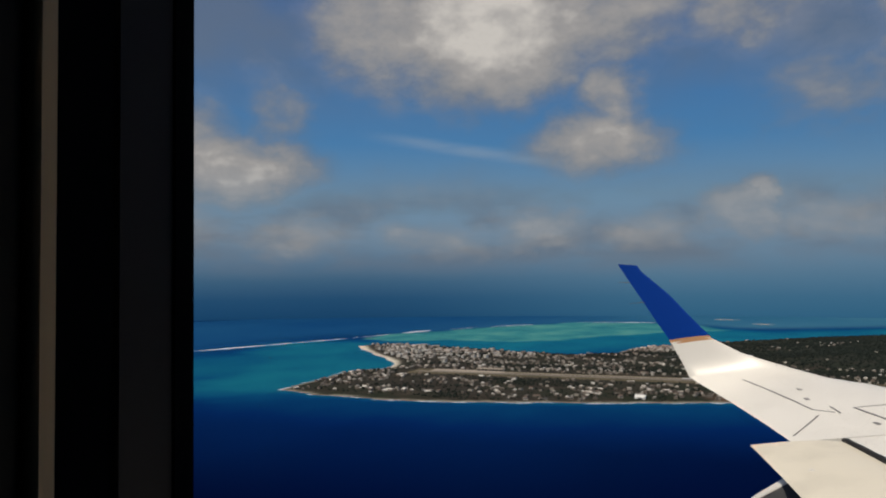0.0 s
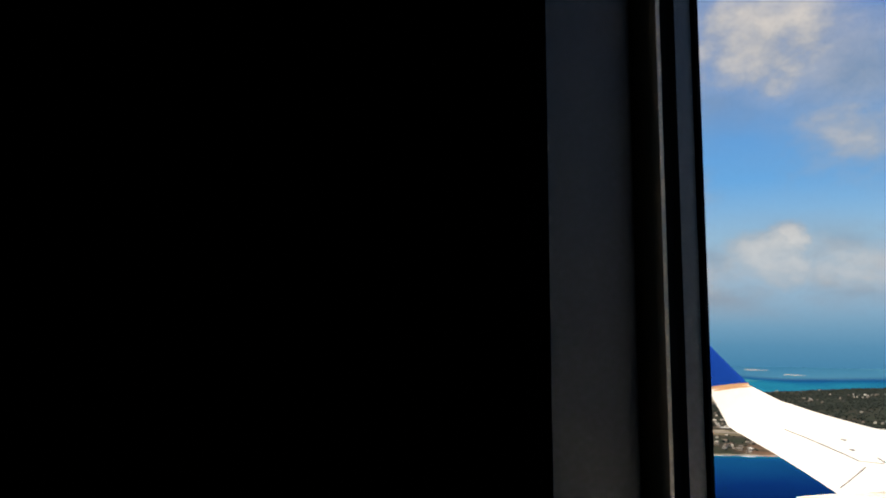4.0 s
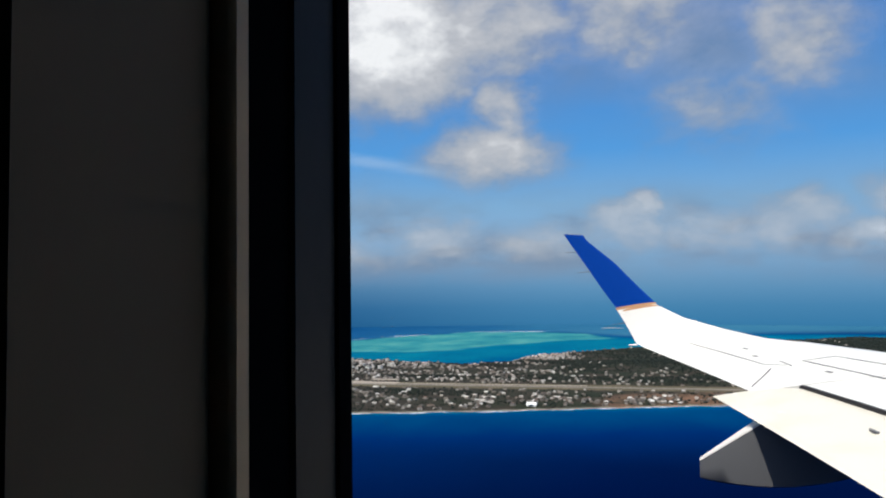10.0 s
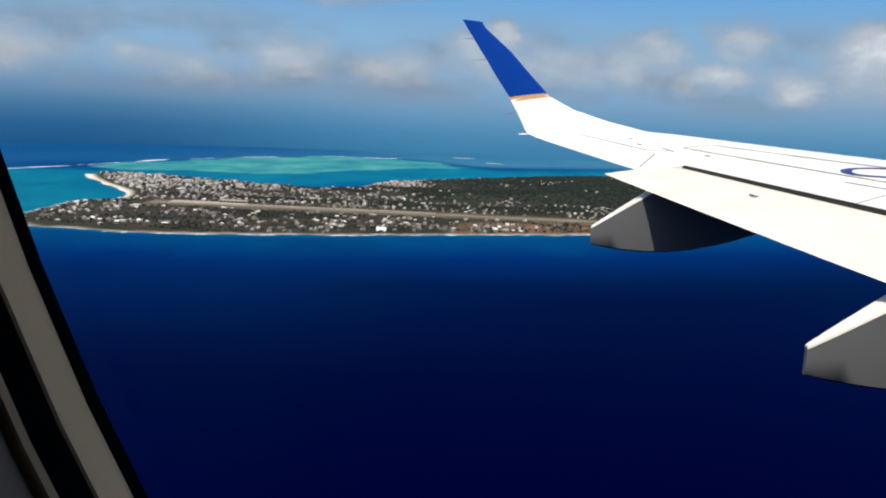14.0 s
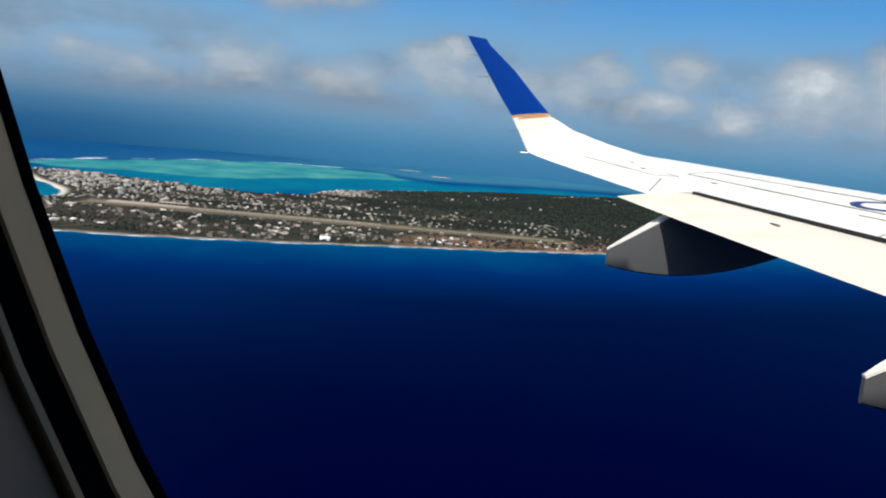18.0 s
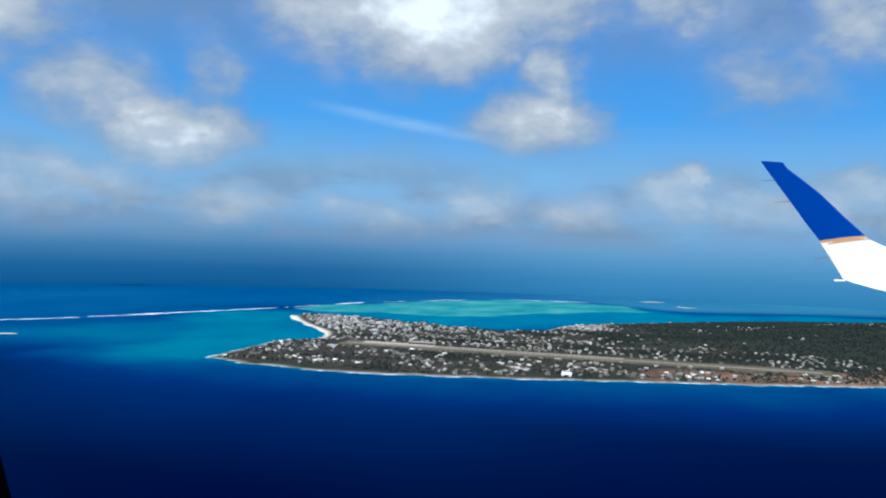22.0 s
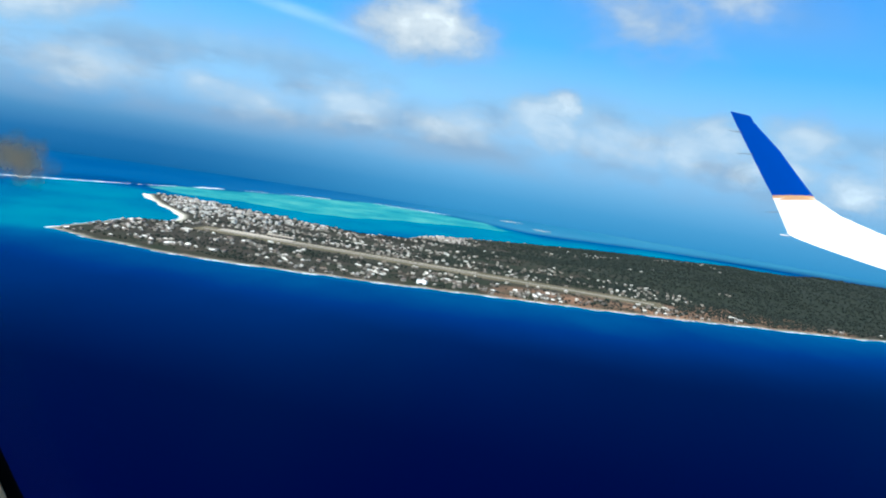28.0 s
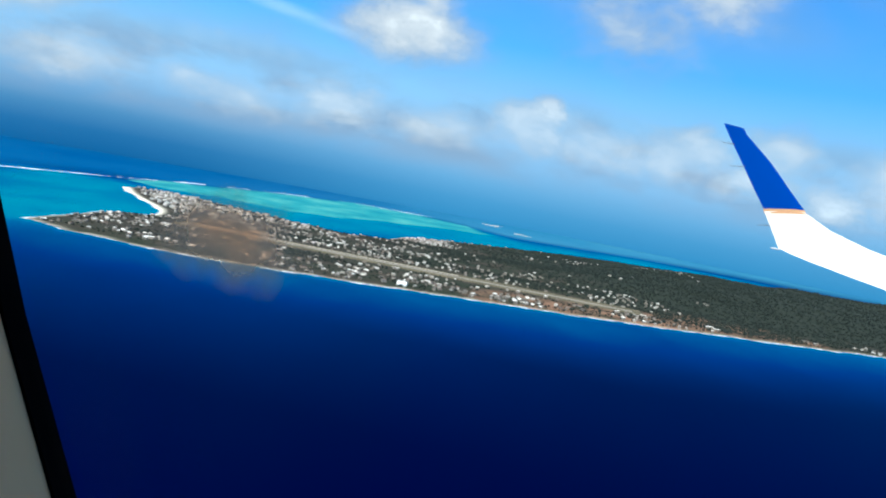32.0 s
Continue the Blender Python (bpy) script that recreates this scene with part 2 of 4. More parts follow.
gloss.inputs["Roughness"].default_value, gloss.inputs["Color"].default_value = 0.3, (0.03, 0.34, 0.78, 1.0)
g.put(mixer.inputs[0], g.math("MULTIPLY", fres.outputs[0], 0.34))
g.t.links.new(g.b.outputs[0], mixer.inputs[1])
g.t.links.new(gloss.outputs[0], mixer.inputs[2])
g.t.links.new(mixer.outputs[0], g.out.inputs[0])

dense = np.arange(-2900, 2901, 14.5)
xs = np.concatenate([np.linspace(-4840, -2950, 10), dense, np.linspace(2950, 4840, 10)])
ys = np.concatenate([np.linspace(-4780, 1050, 16), np.arange(1100, 4830, 14.5)])
gx, gy = np.meshgrid(xs, ys)
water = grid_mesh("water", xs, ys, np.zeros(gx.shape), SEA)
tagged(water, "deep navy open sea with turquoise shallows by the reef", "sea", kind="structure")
dl, ds, dr, dc = outline(LAGOON, gx, gy), outline(SHOAL, gx, gy), along(REEF, gx, gy), coast(gx, gy)
field(water, "lagoon", ease(dl + 60 * wobble(gx, gy, 300, 3), -60, 110))
bay = along(BAY, gx, gy) + 120 * wobble(gx, gy, 260, 14)
sand_floor = np.maximum((0.58 + 0.16 * ease(gx, -1500, -900)) * ease(ds + 90 * wobble(gx, gy, 500, 4), -160, 360), 0.80 * ease(bay, 520, 20))
field(water, "shoal", np.maximum(sand_floor, np.maximum(0.62 * ease(dc, -70, -6), 0.42 * ease(dc, -600, 0))))
# share of painted haze, growing with distance outside the reef
field(water, "far_haze", ease(np.hypot(gx, gy) + 150 * wobble(gx, gy, 700, 15), 1700, 3000) * ease(-ds, -230, 10) * ease(-dl, -90, 60) * ease(-dc, 100, 700))
field(water, "haze_tone", ease(gx + 200 * wobble(gx, gy, 900, 16), -1900, 200))
field(water, "foam", np.maximum(ease(14 + 20 * wobble(gx, gy, 130, 6) - dr, 0, 10), 0.75 * ease(15 - np.abs(dc + 6), 0, 12) * (gy < 2300)))

# ---- land ----
g = Graph("island_ground")
p = g.coords()
n1 = g.noise(g.vmath("MULTIPLY", p, (0.012, 0.012, 0.0)), 1.0, 6.0, 0.65)
n2 = g.noise(g.vmath("MULTIPLY", p, (0.07, 0.07, 0.0)), 1.0, 4.0, 0.6)
col = g.ramp(n1, [(0.3, (0.014, 0.020, 0.012, 1)), (0.45, (0.022, 0.026, 0.017, 1)), (0.58, (0.034, 0.029, 0.022, 1)), (0.72, (0.08, 0.064, 0.050, 1))])
green = g.ramp(n2, [(0.3, (0.013, 0.019, 0.015, 1)), (0.7, (0.026, 0.030, 0.022, 1))])
col = g.mix(g.attr("built"), col, g.ramp(n2, [(0.3, (0.018, 0.018, 0.016, 1)), (0.5, (0.032, 0.028, 0.023, 1)), (0.7, (0.08, 0.066, 0.055, 1))]))
col = g.mix(g.math("MAXIMUM", g.attr("wood"), g.math("MULTIPLY", g.step(n2, 0.5, 0.7), 0.6)), col, green)
col = g.mix(g.math("MULTIPLY", g.attr("earth"), g.step(n1, 0.35, 0.6)), col, g.ramp(n2, [(0.3, (0.12, 0.065, 0.042, 1)), (0.7, (0.22, 0.13, 0.085, 1))]))
col = g.mix(g.attr("sand"), col, g.ramp(n2, [(0.3, (0.5, 0.45, 0.37, 1)), (0.7, (0.68, 0.64, 0.56, 1))]))
g.bump(n2, 0.5, 2.0)
LAND = g.done(col, 0.95, spec=0.1)
xs = np.arange(-1460, 3000, 12.0)
ys = np.arange(1310, 3860, 12.0)
gx, gy = np.meshgrid(xs, ys)
dc = coast(gx, gy)
near = dc > -40
ground = grid_mesh("ground", xs, ys, height(gx, gy), LAND, near[:-1, :-1] | near[1:, 1:] | near[:-1, 1:] | near[1:, :-1])
tagged(ground, "low green and brown tropical island with sandy shore", "island", kind="structure")
beach = along(BEACH, gx, gy)
field(ground, "sand", np.maximum(ease(20 - beach, 0, 10), 0.35 * ease(10 - dc, 0, 8)))
field(ground, "built", ease(-100 - gx + 250 * wobble(gx, gy, 200, 21), 0, 500) * ease(wobble(gx, gy, 140, 33), -0.6, 0.3))
field(ground, "earth", ease(120 + 60 * wobble(gx, gy, 150, 44) - along([(-60, 1640), (260, 1760), (600, 1930)], gx, gy), 0, 90))
field(ground, "wood", ease(gx + 0.15 * (gy - 1600) + 200 * wobble(gx, gy, 300, 11), 0, 500) * ease(dc, 60, 160))

# ---- sky and clouds behind everything ----
CLOUDS = [  # azimuth, elevation, half width, half height in degrees, thickness
    (-21.0, 18.5, 10.0, 6.0, 1.15), (-28.0, 19.5, 7.0, 7.0, 0.8), (-12.0, 19.5, 8.0, 5.0, 0.8), (-12.2, 9.9, 5.4, 3.0, 0.88), (-11.5, 13.4, 3.4, 3.4, 0.7),
    (-39.0, 8.0, 6.0, 3.2, 0.95), (-44.0, 10.5, 6.0, 3.6, 0.7), (-36.0, 12.5, 4.0, 4.0, 0.5), (-2.0, 19.5, 7.0, 4.6, 0.7), (3.5, 13.0, 7.0, 4.0, 0.5),
    (9.0, 17.0, 6.0, 5.0, 0.65), (-52.0, 16.0, 8.0, 7.0, 0.8), (-32.0, 26.0, 14.0, 4.5, 0.75),
    (-16.5, 3.6, 4.5, 1.9, 0.75), (-9.0, 3.4, 5.0, 1.6, 0.6), (-15.4, 2.4, 1.3, 0.7, 0.6), (-2.5, 4.4, 4.0, 2.2, 0.78), (-1.4, 5.6, 1.8, 1.6, 0.85), (3.0, 3.8, 5.0, 1.6, 0.68),
    (8.5, 4.4, 4.0, 2.2, 0.74), (13.5, 3.2, 3.4, 1.5, 0.85), (15.0, 5.6, 3.4, 2.2, 0.68), (18.5, 3.0, 2.8, 1.4, 0.9), (24.0, 4.6, 4.6, 2.8, 0.9), (30.0, 5.0, 6.0, 3.0, 0.85),
    (-25.0, 3.0, 6.0, 1.7, 0.58), (-34.0, 3.4, 6.0, 2.0, 0.6), (-47.0, 4.2, 9.0, 2.6, 0.62), (-25.0, 6.6, 7.0, 2.0, 0.36)]
g = Graph("sky_glow")
uv = g.coords("UV")          # degrees of azimuth and elevation
warp = g.noise(g.vmath("MULTIPLY", uv, (0.13, 0.19, 0.0)), 1.0, 7.0, 0.6, color=True)
q = g.vmath("ADD", uv, g.vmath("MULTIPLY", g.vmath("SUBTRACT", warp, (0.5, 0.5, 0.5)), (6.5, 4.4, 0.0)))
mass = 0.0
for az, el, w, h, k in CLOUDS:
    d = g.vmath("LENGTH", g.vmath("MULTIPLY", g.vmath("SUBTRACT", q, (az, el, 0)), (1 / w, 1 / h, 0)))
    mass = g.math("MAXIMUM", mass, g.math("MULTIPLY", g.math("SUBTRACT", 1.35, d, clamp=True), k))
billow = g.noise(g.vmath("MULTIPLY", uv, (0.30, 0.46, 0.0)), 1.0, 8.0, 0.6)
thick = g.math("ADD", mass, g.math("MULTIPLY_ADD", billow, 0.9, -0.50))
cover = g.math("MULTIPLY", g.math("MULTIPLY", g.step(thick, -0.2, 0.8), g.step(mass, -0.1, 0.6)), 0.95)
sep = g.t.nodes.new("ShaderNodeSeparateXYZ")
g.put(sep.inputs[0], uv)
el = sep.outputs[1]
low = g.math("MULTIPLY", g.step(el, -0.5, 2.2), g.step(el, 8.5, 4.0))
veil = g.math("MULTIPLY", g.step(g.noise(g.vmath("MULTIPLY", uv, (0.10, 0.26, 0.0)), 1.0, 5.0, 0.55), 0.32, 0.66), g.math("MULTIPLY", low, 0.85))
high = g.math("MULTIPLY", g.step(g.noise(g.vmath("MULTIPLY", uv, (0.05, 0.09, 3.0)), 1.0, 4.0, 0.5), 0.30, 0.62), g.math("MULTIPLY", g.step(el, 9.0, 17.0), 0.72))
cover = g.math("MULTIPLY", cover, g.math("MULTIPLY_ADD", g.step(el, 4.0, 9.0), 0.34, 0.66))
# a long thin streak of ice cloud, falling towards the nose
line = g.math("ABSOLUTE", g.math("SUBTRACT", el, g.math("MULTIPLY_ADD", sep.outputs[0], -0.154, 6.04)))
span = g.math("MULTIPLY", g.step(sep.outputs[0], -31.0, -24.0), g.step(sep.outputs[0], -11.0, -17.0))
ice = g.math("MULTIPLY", g.math("MULTIPLY", g.step(line, 0.7, 0.0), span), g.math("MULTIPLY_ADD", g.noise(g.vmath("MULTIPLY", uv, (0.25, 1.4, 0.0)), 1.0, 3.0), 0.7, 0.0))
cover = g.math("MAXIMUM", cover, g.math("MAXIMUM", veil, high))
lift = g.math("MULTIPLY_ADD", el, 1 / 50.0, 0.1)
upper = [(0.165, srgb(140, 176, 210)), (0.22, srgb(130, 174, 212)), (0.3, srgb(88, 156, 220)), (0.5, srgb(52, 124, 206)), (0.9, srgb(36, 98, 184))]
murky = g.ramp(lift, [(0.042, srgb(28, 84, 134)), (0.07, srgb(42, 96, 144)), (0.10, srgb(76, 122, 162)), (0.13, srgb(112, 150, 186))] + upper)
milky = g.ramp(lift, [(0.042, srgb(58, 122, 166)), (0.07, srgb(74, 132, 174)), (0.10, srgb(100, 148, 186)), (0.13, srgb(124, 163, 198))] + upper)
blue = g.mix(g.step(sep.outputs[0], -32.0, -4.0), murky, milky)
light = g.math("ADD", g.math("MULTIPLY", thick, 0.74), g.math("MULTIPLY", g.noise(g.vmath("MULTIPLY", uv, (0.16, 0.3, 0.0)), 1.0, 3.0, 0.42), 0.34))
shade = g.ramp(light, [(0.28, srgb(126, 142, 164)), (0.52, srgb(156, 163, 175)), (0.78, srgb(194, 194, 197)), (1.12, srgb(250, 248, 246))])
col = g.mix(cover, g.mix(g.math("MULTIPLY", ice, 0.8), blue, srgb(186, 206, 226)), shade)
em = g.t.nodes.new("ShaderNodeEmission")
g.put(em.inputs[0], col)
em.inputs[1].default_value = 1.0
g.t.links.new(em.outputs[0], g.out.inputs[0])
SKY = g.mat
az = np.linspace(-60, 100, 81)
ev = np.linspace(-3.4, 32, 40)
reach = [min(4790, 4950 * math.cos(radians(e))) for e in ev]
verts = [(r * math.sin(radians(a)), r * math.cos(radians(a)), EYE + r * math.tan(radians(e))) for r, e in zip(reach, ev) for a in az]
faces = [(r * 81 + c, r * 81 + c + 1, (r + 1) * 81 + c + 1, (r + 1) * 81 + c) for r in range(39) for c in range(80)]
backdrop = sheet("backdrop", verts, faces, SKY)
uvl = backdrop.data.uv_layers.new(name="UVMap")
for lp in backdrop.data.loops:
    uvl.data[lp.index].uv = (az[lp.vertex_index % 81], ev[lp.vertex_index // 81])
tagged(backdrop, "blue sky with grey white cumulus clouds and haze", "sky", kind="structure")

# ---- cabin side with its row of windows ----
PITCH = 0.5
WINDOWS = [0.74 - PITCH * k for k in range(7)]   # aft edges
HALF_W = 0.20
LOW_Z, LOW_H, HIGH_Z, HIGH_H = 0.28, 0.55, 0.80, 0.22   # where the round foot and head of a window begin, and how far they reach
MID_Z, HALF_Z = 0.375, 0.76                              # middle and half height of the lining panel round it
g = Graph("cabin_plastic")
p = g.coords()
grain = g.noise(p, 240.0, 2.0)
g.bump(grain, 0.15, 0.001)
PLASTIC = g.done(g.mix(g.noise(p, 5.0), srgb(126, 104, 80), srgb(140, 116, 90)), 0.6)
# same plastic in shaded and lit copies; window shade sits in their colour
REVEAL_HALF_SHADED = paint("reveal_half_shaded", srgb(92, 80, 62), 0.65, 0.1, 5.0, 120.0)
REVEAL_SHADED = paint("reveal_shaded", srgb(36, 30, 22), 0.65, 0.1, 5.0, 120.0)
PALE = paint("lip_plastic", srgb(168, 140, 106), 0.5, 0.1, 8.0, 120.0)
BEZEL_SHADED = paint("bezel_shaded", srgb(36, 31, 27), 0.6, 0.1, 8.0, 120.0)
BEZEL_LIT = paint("bezel_lit", srgb(255, 212, 160), 0.6, 0.1, 8.0, 120.0)
GASKET = paint("window_gasket", srgb(14, 14, 15), 0.6, 0.15, 8.0, 120.0)
# near-black base colour holds the darkness of the unlit cabin
LINING_UNLIT = paint("cabin_lining_unlit", srgb(16, 15, 14), 0.8, 0.1)
for m in (REVEAL_SHADED, REVEAL_HALF_SHADED, PALE, BEZEL_SHADED, BEZEL_LIT, GASKET, LINING_UNLIT):   # matt plastics and rubber
    m.node_tree.nodes["Principled BSDF"].inputs["Specular IOR Level"].default_value = 0.0 if m is GASKET else 0.12
g = Graph("window_pane")
p = g.coords()
clear, gloss, mixer = (g.t.nodes.new("ShaderNode" + k) for k in ("BsdfTransparent", "BsdfGlossy", "MixShader"))
gloss.inputs["Roughness"].default_value = 0.03
g.put(mixer.inputs[0], g.math("MULTIPLY_ADD", g.noise(p, 30.0), 0.006, 0.002))
for k, n in enumerate((clear, gloss)):
    g.t.links.new(n.outputs[0], mixer.inputs[k + 1])
g.t.links.new(mixer.outputs[0], g.out.inputs[0])
PANE = g.mat


def oval(cx, more, y, n=72):
    """Outline of a window: straight sides, a long round foot, a shorter round head."""
    ring = []
    for i in range(n):
        a = 2 * math.pi * i / n
        q = math.sin(a)
        z = HIGH_Z + (HIGH_H + more) * q if q >= 0 else LOW_Z + (LOW_H + more) * q
        ring.append((cx + (HALF_W + more) * math.cos(a), y, EYE + z))
    return ring


def frame_ring(bm, cx, rows):
    loft(bm, [oval(cx, g0, y) for g0, y in rows], caps=False)
    return bm


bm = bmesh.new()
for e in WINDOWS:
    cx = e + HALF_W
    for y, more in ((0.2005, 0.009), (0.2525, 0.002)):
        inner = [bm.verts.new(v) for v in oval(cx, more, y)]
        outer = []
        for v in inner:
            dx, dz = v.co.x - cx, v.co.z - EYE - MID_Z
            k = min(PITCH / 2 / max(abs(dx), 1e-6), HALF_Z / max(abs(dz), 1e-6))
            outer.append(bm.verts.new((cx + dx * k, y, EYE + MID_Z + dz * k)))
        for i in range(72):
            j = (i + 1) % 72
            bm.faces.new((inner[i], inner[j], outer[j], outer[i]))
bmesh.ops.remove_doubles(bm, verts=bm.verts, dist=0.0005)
wall = part("wall_cabin", bm, LINING_UNLIT)
tagged(wall, "cabin side wall lining, coloured near-black as unlit", "wall", kind="structure")
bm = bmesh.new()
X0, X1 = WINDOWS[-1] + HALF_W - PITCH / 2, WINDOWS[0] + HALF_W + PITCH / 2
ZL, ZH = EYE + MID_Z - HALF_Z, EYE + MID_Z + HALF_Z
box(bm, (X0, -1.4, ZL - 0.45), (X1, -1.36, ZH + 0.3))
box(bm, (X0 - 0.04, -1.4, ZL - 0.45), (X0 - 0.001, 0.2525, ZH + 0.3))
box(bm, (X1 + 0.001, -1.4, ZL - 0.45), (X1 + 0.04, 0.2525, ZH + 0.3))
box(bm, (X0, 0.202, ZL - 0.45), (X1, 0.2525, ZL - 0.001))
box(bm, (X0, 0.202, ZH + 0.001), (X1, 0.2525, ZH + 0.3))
tagged(part("wall_hull", bm, LINING_UNLIT), "closed walls round the cabin, coloured near-black as unlit", "wall", kind="structure")
for nm, z0, z1 in (("ceiling", ZH + 0.301, ZH + 0.34), ("floor", ZL - 0.49, ZL - 0.451)):
    bm = box(bmesh.new(), (X0 - 0.04, -1.4, z0), (X1 + 0.04, 0.2525, z1))
    tagged(part(nm, bm, LINING_UNLIT), "plain dark cabin " + nm, nm, kind="structure")


def cabin_window(e, plastic, seal, bezel):
    cx = e + HALF_W
    win = tagged(new("cabin_window"), "oval cabin window with beige plastic reveal and seal coloured as lit" if seal is BEZEL_LIT else "oval cabin window, reveal and seal coloured as in shade", "window", "cabin windows")
    win.location = (cx, 0.2, EYE + LOW_Z - LOW_H)
    inv = Matrix.Translation(-win.location)
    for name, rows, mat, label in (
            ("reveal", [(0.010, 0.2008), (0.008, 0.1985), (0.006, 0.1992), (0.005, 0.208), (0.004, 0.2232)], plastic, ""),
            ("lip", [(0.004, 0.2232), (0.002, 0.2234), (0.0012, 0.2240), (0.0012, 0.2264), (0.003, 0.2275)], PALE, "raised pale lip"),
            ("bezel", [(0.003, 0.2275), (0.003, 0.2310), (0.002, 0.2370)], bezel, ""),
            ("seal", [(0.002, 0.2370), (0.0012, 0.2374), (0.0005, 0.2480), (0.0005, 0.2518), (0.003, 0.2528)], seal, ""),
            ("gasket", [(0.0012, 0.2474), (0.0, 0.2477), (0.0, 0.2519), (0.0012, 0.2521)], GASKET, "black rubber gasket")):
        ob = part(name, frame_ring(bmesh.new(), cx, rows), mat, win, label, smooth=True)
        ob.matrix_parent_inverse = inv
    bm = loft(bmesh.new(), [oval(cx, 0.002, y) for y in (0.2490, 0.2505)])
    ob = part("pane", bm, PANE, win, "clear scratched acrylic pane")
    ob.matrix_parent_inverse = inv
    ob.visible_shadow = False
    return win


def smear(color, strength):
    """Greasy film, thin towards its edge."""
    g = Graph("smudge_film")
    p = g.coords()
    film, clear, mixer = (g.t.nodes.new("ShaderNode" + k) for k in ("BsdfTranslucent", "BsdfTransparent", "MixShader"))
    film.inputs["Color"].default_value = color
    d = g.vmath("LENGTH", g.vmath("MULTIPLY", p, (1 / 0.0125, 0.0, 1 / 0.0074)))
    fade = g.math("MULTIPLY", g.step(g.math("ADD", d, g.math("MULTIPLY_ADD", g.noise(p, 200.0, 4.0), 0.9, -0.45)), 1.0, 0.1), strength)
    g.put(mixer.inputs[0], fade)
    stain, half = g.t.nodes.new("ShaderNodeBsdfTransparent"), g.t.nodes.new("ShaderNodeMixShader")
    stain.inputs["Color"].default_value = color
    half.inputs[0].default_value = 0.5
    g.t.links.new(film.outputs[0], half.inputs[1])
    g.t.links.new(stain.outputs[0], half.inputs[2])
    g.t.links.new(clear.outputs[0], mixer.inputs[1])
    g.t.links.new(half.outputs[0], mixer.inputs[2])
    g.t.links.new(mixer.outputs[0], g.out.inputs[0])
    return g.mat


def smudge(win, x, z, material, label):
    bm = loft(bmesh.new(), [[(0.0145 * math.cos(a), y, 0.0095 * math.sin(a)) for a in [2 * math.pi * k / 24 for k in range(24)]] for y in (0.0, 0.0006)])
    pane = [c for c in win.children if c.name.startswith("pane")][0]
    ob = part("smudge", bm, material, pane, label)
    ob.location = Vector((x, 0.2482, EYE + z))
    ob.visible_shadow = False


# forward windows take the shaded copies, aft ones the lit colours
GLAZED = [cabin_window(e, *((REVEAL_SHADED, BEZEL_SHADED, GASKET) if k < 1 else (REVEAL_HALF_SHADED, BEZEL_SHADED, GASKET) if k < 2 else (PLASTIC, BEZEL_LIT, GASKET) if k < 5 else (PLASTIC, BEZEL_LIT, BEZEL_LIT))) for k, e in enumerate(WINDOWS)]
smudge(GLAZED[6], -2.1592, -0.1248, smear((1.0, 0.70, 0.46, 1), 1.0), "brown greasy smudge on the pane")

# ---- body of the airliner round the cabin, closed at both ends ----
SKIN = paint("hull_white", (0.78, 0.77, 0.74, 1), 0.4, 0.1, 1.2, 30.0)


def hull_ring(x, r, cz=0.0):
    ring = []
    for k in range(40):
        a = 2 * math.pi * k / 40
        c, q = math.cos(a), math.sin(a)
        ring.append((x, 0.255 - 1.95 + r * math.copysign(abs(c) ** 0.75, c), EYE - 0.15 + cz + r * math.copysign(abs(q) ** 0.75, q)))
    return ring


for x_a, x_b, ends in ((X1 + 0.05, 11.0, (1.6, 1.9)), (X0 - 0.05, -12.0, (1.25, 1.6))):
    tips = [(x_a, 1.95, 0.0), ((x_a + x_b) / 2, 1.95, 0.0), (x_b * 0.8, ends[1], 0.05), (x_b, ends[0] * 0.6, 0.2)]
    bm = loft(bmesh.new(), [hull_ring(*t) for t in tips])
    tagged(part("wall_fuselage", bm, SKIN, smooth=True), "white painted airliner body", "wall", kind="structure")
bm = bmesh.new()
top = hull_ring(0, 1.95)
for part_of in ([p for p in top if p[2] > ZH + 0.345], [p for p in top if p[2] < ZL - 0.5]):
    pts = sorted(part_of, key=lambda p: p[1])
    loft(bm, [[(x, p[1], p[2]) for p in pts] for x in (X0 - 0.05, X1 + 0.05)], caps=False, closed=False)
tagged(part("wall_fuselage", bm, SKIN, smooth=True), "white painted airliner body over the cabin", "wall", kind="structure")

# ---- wing ----
WHITE = paint("wing_white", (0.83, 0.81, 0.77, 1), 0.35, 0.08, 1.6, 40.0)
FLAP = paint("flap_cream", (0.80, 0.75, 0.64, 1), 0.4, 0.14, 1.8, 40.0)
BLUE = paint("winglet_blue", srgb(4, 58, 148), 0.6, 0.06, 2.0, 50.0)
BLUE.node_tree.nodes["Principled BSDF"].inputs["Specular IOR Level"].default_value = 0.05
GOLD = paint("gold_stripe", srgb(196, 150, 108), 0.4, 0.1)
FAIRING_SHADE = paint("fairing_shaded", (0.13, 0.132, 0.14, 1), 0.5, 0.15, 3.0, 60.0)
SLOT_SHADE = paint("slot_shade_dark", (0.012, 0.012, 0.014, 1), 0.7, 0.1)


def bulge(u):
    """Half thickness of an aerofoil at share u of its chord."""
    return (2.97 * math.sqrt(u) - 1.26 * u - 3.52 * u * u + 2.84 * u ** 3 - 1.03 * u ** 4) / 2 * 1.25


